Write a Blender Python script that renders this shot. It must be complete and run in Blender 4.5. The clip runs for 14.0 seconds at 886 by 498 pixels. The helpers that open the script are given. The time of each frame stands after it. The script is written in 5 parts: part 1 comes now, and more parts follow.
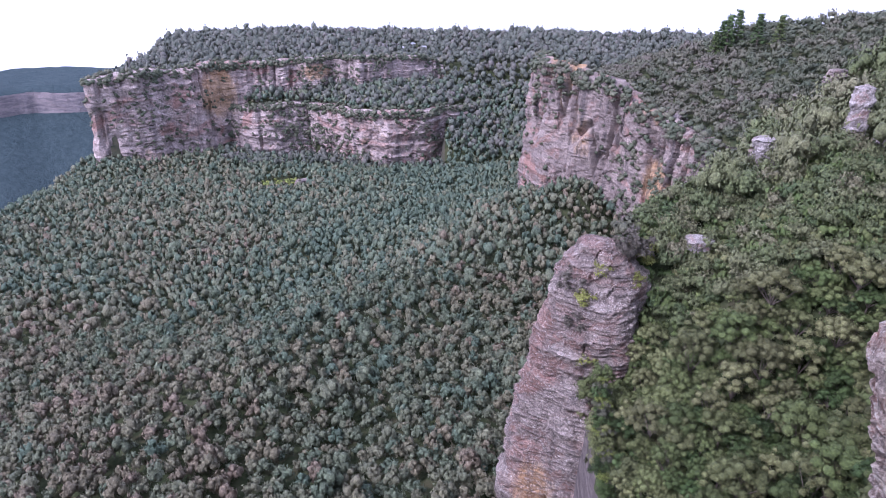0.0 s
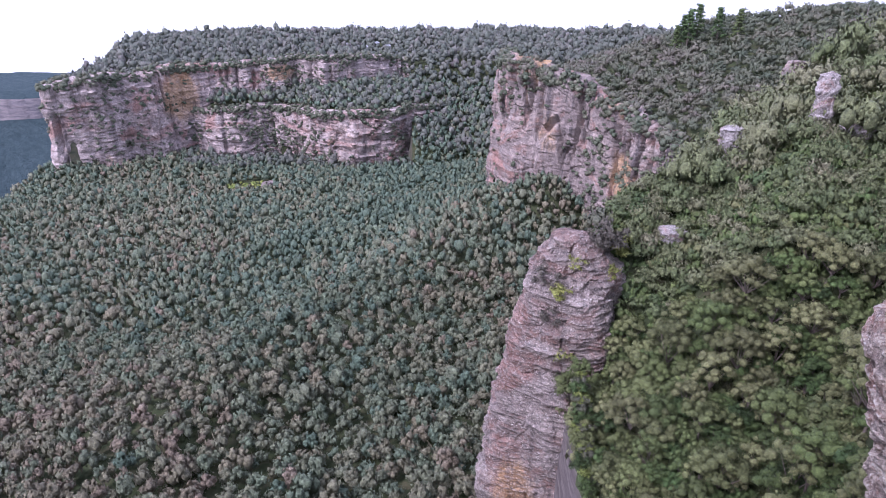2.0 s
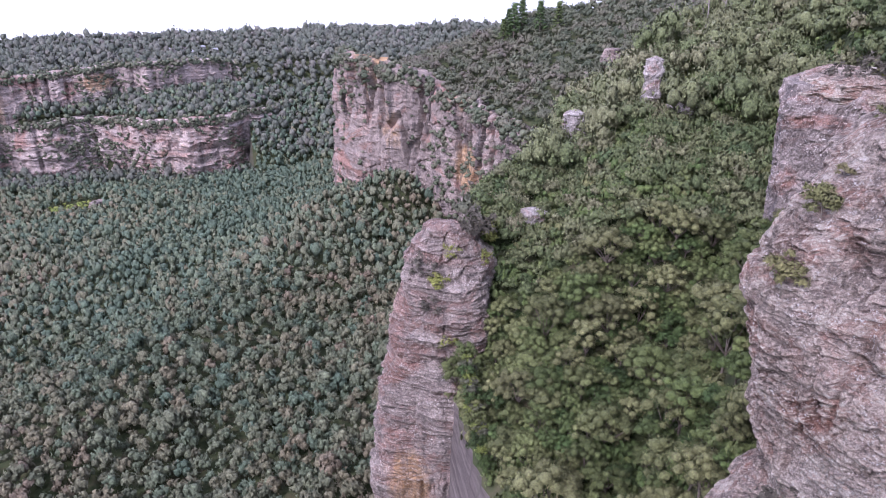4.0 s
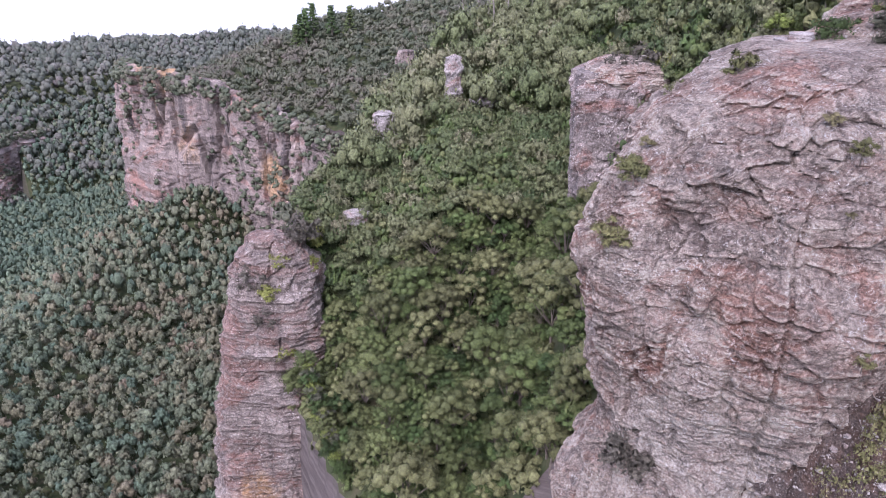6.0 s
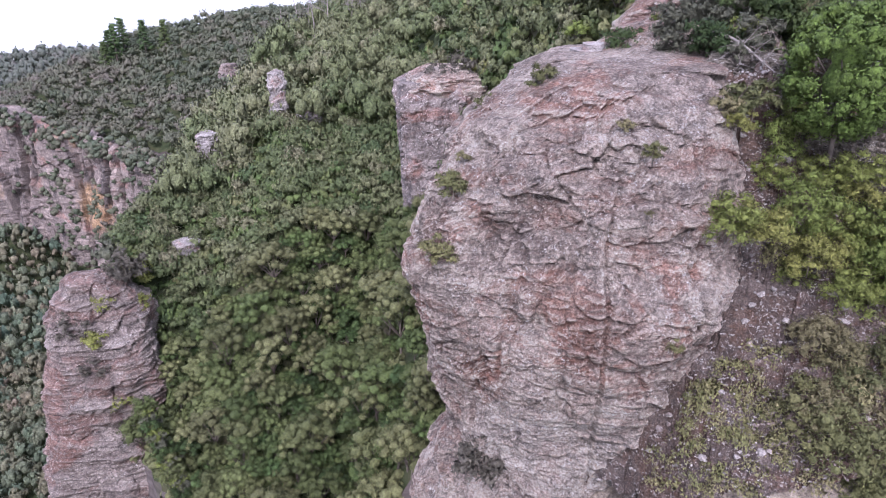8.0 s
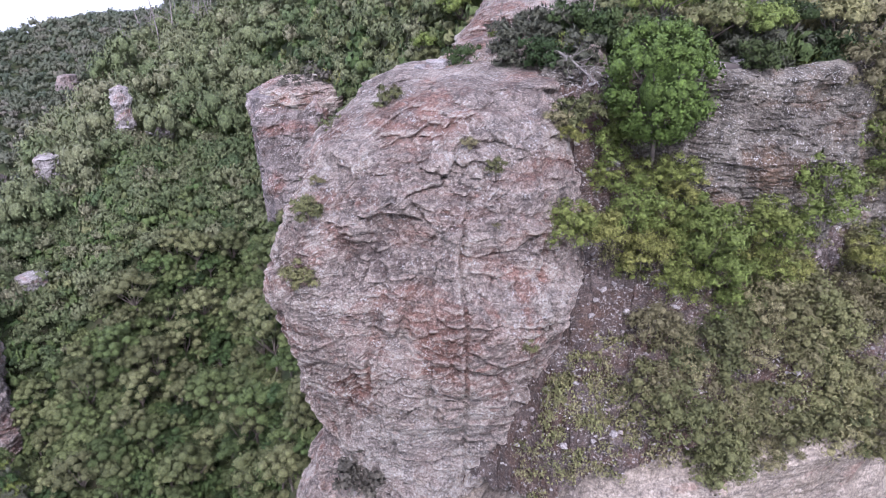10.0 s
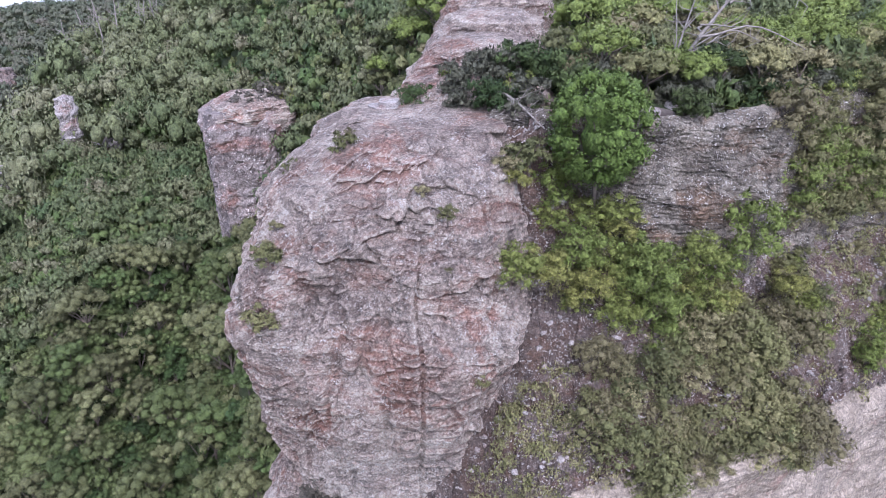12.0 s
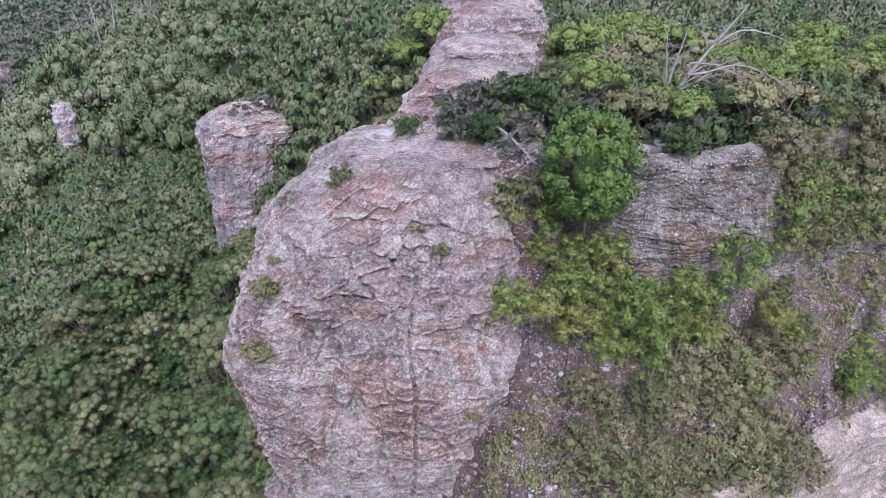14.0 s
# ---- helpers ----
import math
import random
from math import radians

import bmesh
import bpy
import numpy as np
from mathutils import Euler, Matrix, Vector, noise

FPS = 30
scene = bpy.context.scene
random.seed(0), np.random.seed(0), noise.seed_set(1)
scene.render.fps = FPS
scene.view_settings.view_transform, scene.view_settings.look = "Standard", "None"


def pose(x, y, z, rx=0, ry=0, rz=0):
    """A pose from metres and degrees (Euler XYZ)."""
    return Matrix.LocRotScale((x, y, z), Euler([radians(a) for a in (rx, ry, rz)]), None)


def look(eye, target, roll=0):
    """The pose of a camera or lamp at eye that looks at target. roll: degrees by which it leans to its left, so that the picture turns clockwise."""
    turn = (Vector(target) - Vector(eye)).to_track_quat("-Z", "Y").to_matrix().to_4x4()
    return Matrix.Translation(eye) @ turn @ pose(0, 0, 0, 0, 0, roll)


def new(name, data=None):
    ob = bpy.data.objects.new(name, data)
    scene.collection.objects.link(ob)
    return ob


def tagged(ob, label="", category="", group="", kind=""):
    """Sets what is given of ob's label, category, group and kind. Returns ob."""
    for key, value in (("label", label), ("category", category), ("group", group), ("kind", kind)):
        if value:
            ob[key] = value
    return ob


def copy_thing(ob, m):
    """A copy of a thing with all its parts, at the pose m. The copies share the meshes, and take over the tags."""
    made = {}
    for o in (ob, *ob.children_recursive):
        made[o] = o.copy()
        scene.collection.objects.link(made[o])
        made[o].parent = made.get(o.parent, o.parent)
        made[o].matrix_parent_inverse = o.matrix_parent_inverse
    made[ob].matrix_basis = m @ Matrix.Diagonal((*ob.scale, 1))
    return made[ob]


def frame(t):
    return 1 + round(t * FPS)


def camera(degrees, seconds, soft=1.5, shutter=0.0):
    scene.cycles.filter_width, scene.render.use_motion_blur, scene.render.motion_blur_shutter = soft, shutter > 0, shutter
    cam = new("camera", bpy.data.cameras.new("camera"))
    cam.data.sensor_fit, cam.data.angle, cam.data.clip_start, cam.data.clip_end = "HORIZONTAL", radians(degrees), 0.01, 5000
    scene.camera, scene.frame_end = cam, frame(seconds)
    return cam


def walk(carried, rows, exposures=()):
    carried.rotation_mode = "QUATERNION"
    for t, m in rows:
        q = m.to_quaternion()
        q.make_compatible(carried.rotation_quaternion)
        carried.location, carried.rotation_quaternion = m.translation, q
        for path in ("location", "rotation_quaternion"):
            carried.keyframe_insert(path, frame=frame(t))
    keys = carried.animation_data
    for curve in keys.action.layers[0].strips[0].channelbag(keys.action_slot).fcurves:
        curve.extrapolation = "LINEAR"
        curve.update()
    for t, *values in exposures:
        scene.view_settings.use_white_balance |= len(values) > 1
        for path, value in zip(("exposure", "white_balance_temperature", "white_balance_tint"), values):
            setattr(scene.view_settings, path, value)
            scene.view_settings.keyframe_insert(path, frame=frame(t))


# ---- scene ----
cam = camera(65.0, 14.0, soft=0.6)
# seconds, x, y, z, tilt from straight down, roll, turn
PATH = [
    (0.0, 3.93, 4.40, 199.17, 65.54, 0.99, -2.15),
    (0.5, 3.83, 4.71, 198.80, 65.54, 0.74, -3.35),
    (1.0, 3.74, 5.13, 198.66, 65.48, 0.69, -3.57),
    (1.5, 3.64, 5.46, 198.50, 65.47, 0.58, -3.83),
    (2.0, 3.61, 5.93, 198.24, 65.49, 0.49, -4.88),
    (2.5, 3.46, 6.67, 197.74, 65.58, 0.13, -8.79),
    (2.7, 3.06, 6.66, 197.76, 65.61, 0.00, -10.78),
    (4.8, -1.81, 4.91, 198.56, 65.49, 1.17, -23.24),
    (5.0, -2.14, 4.92, 198.56, 65.58, 1.33, -25.11),
    (5.5, -2.05, 5.27, 198.35, 65.81, 0.89, -30.39),
    (6.0, -1.82, 5.63, 198.10, 65.92, 0.57, -34.92),
    (6.5, -1.61, 5.78, 198.00, 66.02, 0.18, -38.33),
    (7.0, -1.21, 5.84, 198.06, 66.13, 0.10, -41.16),
    (7.5, -0.74, 5.74, 198.47, 66.30, -0.12, -45.48),
    (8.0, -0.44, 5.59, 198.76, 66.47, -0.03, -48.40),
    (8.5, -0.23, 5.46, 198.94, 66.58, 0.02, -50.94),
    (9.0, -0.06, 5.18, 199.05, 66.72, 0.00, -53.42),
    (9.2, -0.06, 5.04, 199.16, 66.70, -0.13, -54.71),
    (11.3, -0.90, 4.36, 202.24, 65.68, 0.27, -63.60),
    (11.5, -0.91, 4.35, 202.53, 65.65, 0.38, -63.63),
    (12.0, -0.86, 4.36, 203.38, 65.50, 0.62, -63.70),
    (12.5, -0.77, 4.34, 204.49, 65.28, 0.89, -63.75),
    (13.0, -0.75, 4.38, 205.42, 65.10, 1.15, -63.83),
    (13.5, -0.76, 4.32, 205.85, 65.04, 1.24, -63.97),
    (14.0, -0.79, 4.28, 205.87, 65.06, 1.28, -64.09),
]


def eye_pose(x, y, z, rx, roll, rz):
    return pose(x, y, z, rx, 0, rz) @ pose(0, 0, 0, 0, 0, roll)


walk(cam, [(t, eye_pose(*row)) for t, *row in PATH], [(0.0, 1.30, 5400, 36), (6.0, 1.33, 5750, 31), (14.0, 1.34, 5400, 24)])

# ---------------------------------------------------------------- light
SUN_UP, SUN_AZ = 48.0, 235.0  # degrees: height, compass bearing from +y
world = bpy.data.worlds.new("overcast_sky")
scene.world = world
world.use_nodes = True
wn, wl = world.node_tree.nodes, world.node_tree.links
sky = wn.new("ShaderNodeTexSky")
sky.sky_type = "NISHITA"
sky.sun_disc = False
sky.sun_elevation, sky.sun_rotation = radians(SUN_UP), radians(SUN_AZ)
sky.altitude, sky.air_density, sky.dust_density, sky.ozone_density = 900, 1.0, 6.0, 1.0
# the pale haze of the horizon goes on below it, where the land falls away
way, low = wn.new("ShaderNodeTexCoord"), wn.new("ShaderNodeVectorMath")
low.operation = "MAXIMUM"
low.inputs[1].default_value = (-1, -1, 0.03)
wl.new(way.outputs["Generated"], low.inputs[0])
wl.new(low.outputs[0], sky.inputs["Vector"])
# thin cloud whitens the whole sky
cloud = wn.new("ShaderNodeMix")
cloud.data_type = "RGBA"
cloud.inputs[0].default_value = 0.75
cloud.inputs[7].default_value = (3.5, 3.7, 3.95, 1)
wl.new(sky.outputs[0], cloud.inputs[6])
wl.new(cloud.outputs[2], wn["Background"].inputs[0])
wn["Background"].inputs[1].default_value = 0.166
sun = new("sun", bpy.data.lights.new("sun", "SUN"))
sun.data.energy, sun.data.angle, sun.data.color = 1.5, radians(16), (1.0, 0.96, 0.9)
sun_way = Vector((math.sin(radians(SUN_AZ)) * math.cos(radians(SUN_UP)), math.cos(radians(SUN_AZ)) * math.cos(radians(SUN_UP)), math.sin(radians(SUN_UP))))
sun.matrix_world = look(sun_way * 500 + Vector((0, 0, 200)), (0, 0, 200))

rng = np.random.default_rng(7)


# ---------------------------------------------------------------- materials
class Mat:
    """A small wrapper that strings shader nodes together."""

    def __init__(self, name, rough=0.9):
        self.m = bpy.data.materials.new(name)
        self.m.use_nodes = True
        self.n, self.l = self.m.node_tree.nodes, self.m.node_tree.links
        self.bsdf = self.n["Principled BSDF"]
        self.bsdf.inputs["Roughness"].default_value = rough
        self.bsdf.inputs["Specular IOR Level"].default_value = 0.2
        self.place = self.n.new("ShaderNodeNewGeometry")

    def put(self, value, socket):
        if isinstance(value, bpy.types.NodeSocket):
            self.l.new(value, socket)
        else:
            socket.default_value = value

    def scaled(self, x, y, z):
        v = self.n.new("ShaderNodeVectorMath")
        v.operation = "MULTIPLY"
        self.l.new(self.place.outputs["Position"], v.inputs[0])
        v.inputs[1].default_value = (x, y, z)
        return v.outputs[0]

    def noise(self, scale, detail=6, rough=0.6, vec=None, warp=0.0):
        t = self.n.new("ShaderNodeTexNoise")
        t.inputs["Scale"].default_value = scale
        t.inputs["Detail"].default_value = detail
        t.inputs["Roughness"].default_value = rough
        t.inputs["Distortion"].default_value = warp
        self.l.new(vec if vec is not None else self.place.outputs["Position"], t.inputs["Vector"])
        return t.outputs["Fac"]

    def cells(self, scale):
        """Irregular blocks, flatter than wide: a random value for each, and the distance to its joints."""
        bend = self.n.new("ShaderNodeTexNoise")
        bend.inputs["Scale"].default_value, bend.inputs["Detail"].default_value = scale * 0.9, 5
        self.l.new(self.place.outputs["Position"], bend.inputs["Vector"])
        vec = self.n.new("ShaderNodeVectorMath")
        vec.operation = "MULTIPLY_ADD"
        vec.inputs[1].default_value = (0.9 / scale,) * 3
        self.l.new(bend.outputs["Color"], vec.inputs[0])
        self.l.new(self.scaled(1, 1, 1.7), vec.inputs[2])
        own, edge = self.n.new("ShaderNodeTexVoronoi"), self.n.new("ShaderNodeTexVoronoi")
        edge.feature = "DISTANCE_TO_EDGE"
        for v in (own, edge):
            v.inputs["Scale"].default_value = scale
            self.l.new(vec.outputs[0], v.inputs["Vector"])
        grey = self.n.new("ShaderNodeSeparateColor")
        self.l.new(own.outputs["Color"], grey.inputs[0])
        return grey.outputs[0], edge.outputs["Distance"]

    def ramp(self, fac, *stops):
        r = self.n.new("ShaderNodeValToRGB")
        e = r.color_ramp.elements
        while len(e) < len(stops):
            e.new(0.5)
        for item, (at, c) in zip(e, stops):
            item.position = at
            item.color = (c, c, c, 1) if isinstance(c, (int, float)) else (*c, 1)
        self.put(fac, r.inputs[0])
        return r.outputs[0]

    def mix(self, fac, a, b, how="MIX"):
        x = self.n.new("ShaderNodeMix")
        x.data_type, x.blend_type = "RGBA", how
        self.put(fac, x.inputs[0])
        for v, i in ((a, 6), (b, 7)):
            self.put((*v, 1) if isinstance(v, tuple) else v, x.inputs[i])
        return x.outputs[2]

    def math(self, how, a, b=0.0):
        x = self.n.new("ShaderNodeMath")
        x.operation = how
        self.put(a, x.inputs[0])
        self.put(b, x.inputs[1])
        return x.outputs[0]

    def bump(self, height, strength=0.5, distance=0.2):
        b = self.n.new("ShaderNodeBump")
        b.inputs["Strength"].default_value = strength
        b.inputs["Distance"].default_value = distance
        self.l.new(height, b.inputs["Height"])
        self.l.new(b.outputs[0], self.bsdf.inputs["Normal"])

    def colour(self, c):
        self.put((*c, 1) if isinstance(c, tuple) else c, self.bsdf.inputs["Base Color"])
        return self.m


def rock(name, size=1.0, pale=(0.54, 0.48, 0.46), mid=(0.27, 0.225, 0.22), red=(0.31, 0.165, 0.13), dark=(0.085, 0.075, 0.074), orange=(0.5, 0.3, 0.13), redness=0.5, stain=0.5, streak=0.6, relief=0.5, beds_in=0.7, fleck=0.6, flat=1.0, panels=(), lines=0.75, pale_edges=0.0, blocky=0.35):
    """Weathered sandstone: blotches, bedding lines with painted ledge shade, dark water streaks and iron stains. size:
    metres of its main blotches.
    """
    m = Mat(name, 0.92)
    k = 1.0 / size
    blot = m.noise(0.35 * k, 9, 0.72, warp=1.0)
    c = m.ramp(blot, (0.36, mid), (0.5, tuple(0.5 * (a + b) for a, b in zip(mid, pale))), (0.62, pale))
    warm = m.ramp(m.noise(0.16 * k, 9, 0.72, m.scaled(1, 1, 1.6), 1.2), (0.58 - 0.2 * redness, 0), (0.68 - 0.2 * redness, 1))
    c = m.mix(m.math("MULTIPLY", warm, 0.75), c, red)
    iron = m.ramp(m.noise(0.09 * k, 6, 0.62, m.scaled(1, 1, 0.5)), (0.7 - 0.15 * stain, 0), (0.77 - 0.15 * stain, 1))
    c = m.mix(m.math("MULTIPLY", iron, 0.75), c, orange)
    for (px, py, pz), (rx, ry, rz) in panels:  # large orange faces where slabs have fallen
        off = m.n.new("ShaderNodeVectorMath")
        off.operation = "MULTIPLY_ADD"
        m.l.new(m.place.outputs["Position"], off.inputs[0])
        off.inputs[1].default_value = (1 / rx, 1 / ry, 1 / rz)
        off.inputs[2].default_value = (-px / rx, -py / ry, -pz / rz)
        size_of = m.n.new("ShaderNodeVectorMath")
        size_of.operation = "LENGTH"
        m.l.new(off.outputs[0], size_of.inputs[0])
        edge = m.math("ADD", size_of.outputs["Value"], m.math("MULTIPLY", m.noise(1.2 * k, 6, 0.7, m.scaled(1, 1, 0.3)), 1.4))
        c = m.mix(m.math("MULTIPLY", m.ramp(m.math("MULTIPLY", edge, 0.5), (0.7, 1), (0.9, 0)), 0.6), c, orange)
    runs = m.noise(1.0, 6, 0.65, m.scaled(0.9 * k, 0.9 * k, 0.07 * k))
    c = m.mix(m.math("MULTIPLY", m.ramp(runs, (0.5, 0), (0.64, 1)), streak), c, dark)
    c = m.mix(m.math("MULTIPLY", m.ramp(runs, (0.3, 1), (0.4, 0)), streak * 0.6), c, pale)
    beds = m.noise(1.0, 9, 0.72, m.scaled(0.3 * k, 0.3 * k, (0.3 + 1.4 * flat) * k), 0.8)
    thin = m.noise(1.0, 9, 0.75, m.scaled(1.1 * k, 1.1 * k, (1.1 + 4.4 * flat) * k), 0.6)
    # dark bedding lines, which also paint the shade under thin ledges
    c = m.mix(m.math("MULTIPLY", m.ramp(beds, (0.36, 1.0), (0.42, 0.0)), beds_in), c, dark)
    c = m.mix(m.math("MULTIPLY", m.ramp(thin, (0.37, 1.0), (0.43, 0.0)), lines), c, dark)
    c = m.mix(m.math("MULTIPLY", m.ramp(thin, (0.55, 0.0), (0.62, 1.0)), 0.45), c, pale)
    flecks = m.ramp(m.noise(4.5 * k, 8, 0.85), (0.56, 0), (0.59, 1))
    pits = m.ramp(m.noise(3.2 * k, 8, 0.85, m.scaled(1, 1, 1.8)), (0.39, 1), (0.43, 0))
    drift = m.ramp(m.noise(0.45 * k, 5, 0.65), (0.42, 0.1), (0.58, 1.0))
    c = m.mix(m.math("MULTIPLY", m.math("MULTIPLY", flecks, drift), fleck), c, (0.7, 0.67, 0.64))
    c = m.mix(m.math("MULTIPLY", pits, 0.7), c, dark)
    if pale_edges:  # paler along convex edges
        c = m.mix(m.math("MULTIPLY", m.ramp(m.place.outputs["Pointiness"], (0.505, 0), (0.55, 1)), pale_edges), c, pale)
    grain = m.noise(9.0 * k, 8, 0.85)
    joints = 0.5
    for scale, much in ((0.55 * k, blocky), (1.9 * k, 0.8 * blocky), (5.5 * k, 0.7 * blocky)):  # joints that part the face into blocks
        own, edge = m.cells(scale)
        c = m.mix(much, c, m.ramp(own, (0.0, 0.36), (0.5, 0.5), (1.0, 0.64)), "OVERLAY")
        c = m.mix(m.math("MULTIPLY", m.ramp(edge, (0.0, 1.0), (0.05, 0.0)), much * 0.55), c, dark)
        joints = m.math("ADD", joints, m.math("MULTIPLY", m.math("ADD", own, m.ramp(edge, (0.0, 0.0), (0.09, 0.5))), much * 0.28 / (scale * size)))
    c = m.mix(0.8, c, m.ramp(grain, (0.38, 0.16), (0.5, 0.5), (0.62, 0.86)), "OVERLAY")
    rise = m.math("ADD", m.math("MULTIPLY", thin, 0.7), m.math("ADD", m.math("MULTIPLY", beds, 0.8), m.math("MULTIPLY", grain, 0.3)))
    rise = m.math("ADD", rise, joints)
    m.bump(rise, relief, 0.8 * size)
    return m.colour(c)


def foliage(name, *greens, rough=0.6, by_object=False, grain=3.0, dapple=0.85):
    """Leaves whose hue runs over the greens from plant to plant (the mesh's tint) and from leaf to leaf."""
    m = Mat(name, rough)
    a = m.n.new("ShaderNodeAttribute")
    a.attribute_name = "tint"
    hue = a.outputs["Fac"]
    if by_object:
        info = m.n.new("ShaderNodeObjectInfo")
        hue = m.math("ADD", hue, m.math("MULTIPLY", m.math("SUBTRACT", info.outputs["Random"], 0.5), 0.9))
    c = m.ramp(hue, *[(i / (len(greens) - 1), g) for i, g in enumerate(greens)])
    if by_object:
        tone = m.math("FRACT", m.math("MULTIPLY", info.outputs["Random"], 7.3))
        c = m.mix(0.9, c, m.ramp(tone, (0.0, 0.36), (0.5, 0.5), (1.0, 0.67)), "OVERLAY")
    leaf = m.ramp(m.place.outputs["Random Per Island"], (0.0, 0.42), (0.6, 0.5), (1.0, 0.66))
    c = m.mix(0.8, c, leaf, "OVERLAY")
    spray = m.noise(grain, 6, 0.75)
    c = m.mix(dapple, c, m.ramp(spray, (0.36, 0.16), (0.5, 0.5), (0.62, 0.82)), "OVERLAY")
    m.bump(spray, 1.0, 1.2 / grain)
    m.bsdf.inputs["Specular IOR Level"].default_value = 0.3
    return m.colour(c)


def ground_material():
    m = Mat("ground_soil", 0.95)
    n = m.noise(0.25, 7, 0.65)
    litter = m.ramp(n, (0.35, (0.03, 0.042, 0.018)), (0.5, (0.05, 0.062, 0.027)), (0.68, (0.085, 0.076, 0.045)))
    beds = m.noise(1.0, 6, 0.7, m.scaled(0.05, 0.05, 0.7))
    stone = m.ramp(beds, (0.3, (0.05, 0.043, 0.04)), (0.5, (0.12, 0.1, 0.095)), (0.7, (0.2, 0.175, 0.165)))
    split = m.n.new("ShaderNodeSeparateXYZ")
    m.l.new(m.place.outputs["True Normal"], split.inputs[0])
    steep = m.ramp(split.outputs[2], (0.1, 1), (0.25, 0))
    m.bump(m.noise(1.5, 8, 0.7), 0.6, 0.4)
    return m.colour(m.mix(steep, litter, stone))


def plain(name, colour, rough=0.8, vary=0.3, scale=3.0):
    m = Mat(name, rough)
    lo, hi = tuple(c * (1 - vary) for c in colour), tuple(min(1, c * (1 + vary)) for c in colour)
    n = m.noise(scale, 6, 0.65)
    m.bump(n, 0.3, 0.05)
    return m.colour(m.ramp(n, (0.35, lo), (0.65, hi)))


ROCK_NEAR = rock("near_sandstone", 1.2, mid=(0.27, 0.203, 0.175), pale=(0.66, 0.56, 0.482), red=(0.38, 0.19, 0.138), orange=(0.58, 0.52, 0.47), redness=0.45, stain=-0.6, streak=0.4, relief=1.0, beds_in=0.3, fleck=1.0, flat=0.8, lines=0.5, pale_edges=0.8, blocky=0.6, panels=[((27, 20, 171), (7, 7, 6))])
ROCK_PILLAR = rock("pillar_sandstone", 1.8, mid=(0.21, 0.165, 0.145), pale=(0.47, 0.4, 0.36), redness=0.5, stain=0.3, streak=0.5, relief=0.9, beds_in=0.6, flat=0.9, lines=0.7, pale_edges=0.5, blocky=0.55, panels=[((21, 84, 121), (3.5, 5, 6))])
ROCK_MID = rock("cliff_sandstone", 6.0, mid=(0.185, 0.152, 0.14), pale=(0.36, 0.3, 0.268), redness=0.3, stain=0.5, streak=0.9, beds_in=0.4, flat=0.35, lines=0.45, fleck=0.08, blocky=0.2, panels=[((146, 400, 62), (9, 16, 15))])
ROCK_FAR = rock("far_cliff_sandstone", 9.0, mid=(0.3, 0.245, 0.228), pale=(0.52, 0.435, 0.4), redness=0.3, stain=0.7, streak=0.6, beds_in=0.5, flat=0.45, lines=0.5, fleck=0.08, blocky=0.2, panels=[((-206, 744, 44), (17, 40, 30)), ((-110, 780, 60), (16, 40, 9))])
ROCK_DARK = rock("shaded_sandstone", 0.9, mid=(0.125, 0.104, 0.086), pale=(0.33, 0.295, 0.245), red=(0.19, 0.115, 0.07), dark=(0.045, 0.04, 0.035), redness=0.4, stain=0.2, streak=0.7, beds_in=0.45, fleck=0.9, flat=0.55, relief=0.8, lines=0.6, pale_edges=0.6, blocky=0.6)
RUBBLE = rock("brown_rubble", 0.9, mid=(0.1, 0.074, 0.06), pale=(0.25, 0.2, 0.18), red=(0.15, 0.088, 0.062), redness=0.72, stain=0.0, streak=0.5, beds_in=0.5, fleck=0.9, flat=0.5, relief=0.9, pale_edges=0.5, blocky=0.5)
ROCK_TOWER = rock("streaked_sandstone", 1.5, mid=(0.115, 0.092, 0.086), pale=(0.32, 0.275, 0.255), red=(0.22, 0.1, 0.075), redness=0.4, stain=-0.2, streak=0.85, beds_in=0.3, fleck=0.7, flat=0.2, lines=0.4, pale_edges=0.5, blocky=0.55)
ROCK_PALE = rock("pale_sandstone", 0.8, mid=(0.19, 0.168, 0.16), pale=(0.4, 0.365, 0.345), redness=0.3, stain=-0.2, streak=0.4, beds_in=0.5, fleck=0.5, flat=0.6, pale_edges=0.5)


# distance haze is painted in: woods and stone are tinted blue
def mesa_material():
    m = Mat("haze_tinted_mesa", 1.0)
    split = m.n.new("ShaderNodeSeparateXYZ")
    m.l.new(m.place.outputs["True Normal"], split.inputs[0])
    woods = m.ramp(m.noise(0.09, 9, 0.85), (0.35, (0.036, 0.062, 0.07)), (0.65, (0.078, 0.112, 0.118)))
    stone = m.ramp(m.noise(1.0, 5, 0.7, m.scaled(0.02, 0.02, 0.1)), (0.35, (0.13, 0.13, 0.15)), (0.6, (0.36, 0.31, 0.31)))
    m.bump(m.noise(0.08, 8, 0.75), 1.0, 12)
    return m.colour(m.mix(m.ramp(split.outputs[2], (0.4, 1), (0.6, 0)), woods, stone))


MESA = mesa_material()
ROCK_SMOOTH = rock("smooth_sandstone", 1.8, mid=(0.255, 0.21, 0.165), pale=(0.4, 0.34, 0.28), redness=0.15, stain=0.8, streak=0.45, beds_in=0.45, fleck=0.12, flat=1.4, lines=0.45, pale_edges=0.4, blocky=0.45)
GROUND = ground_material()
BARK = plain("grey_bark", (0.15, 0.125, 0.105), 0.9)
DEADWOOD = plain("bleached_wood", (0.25, 0.225, 0.205), 0.85)
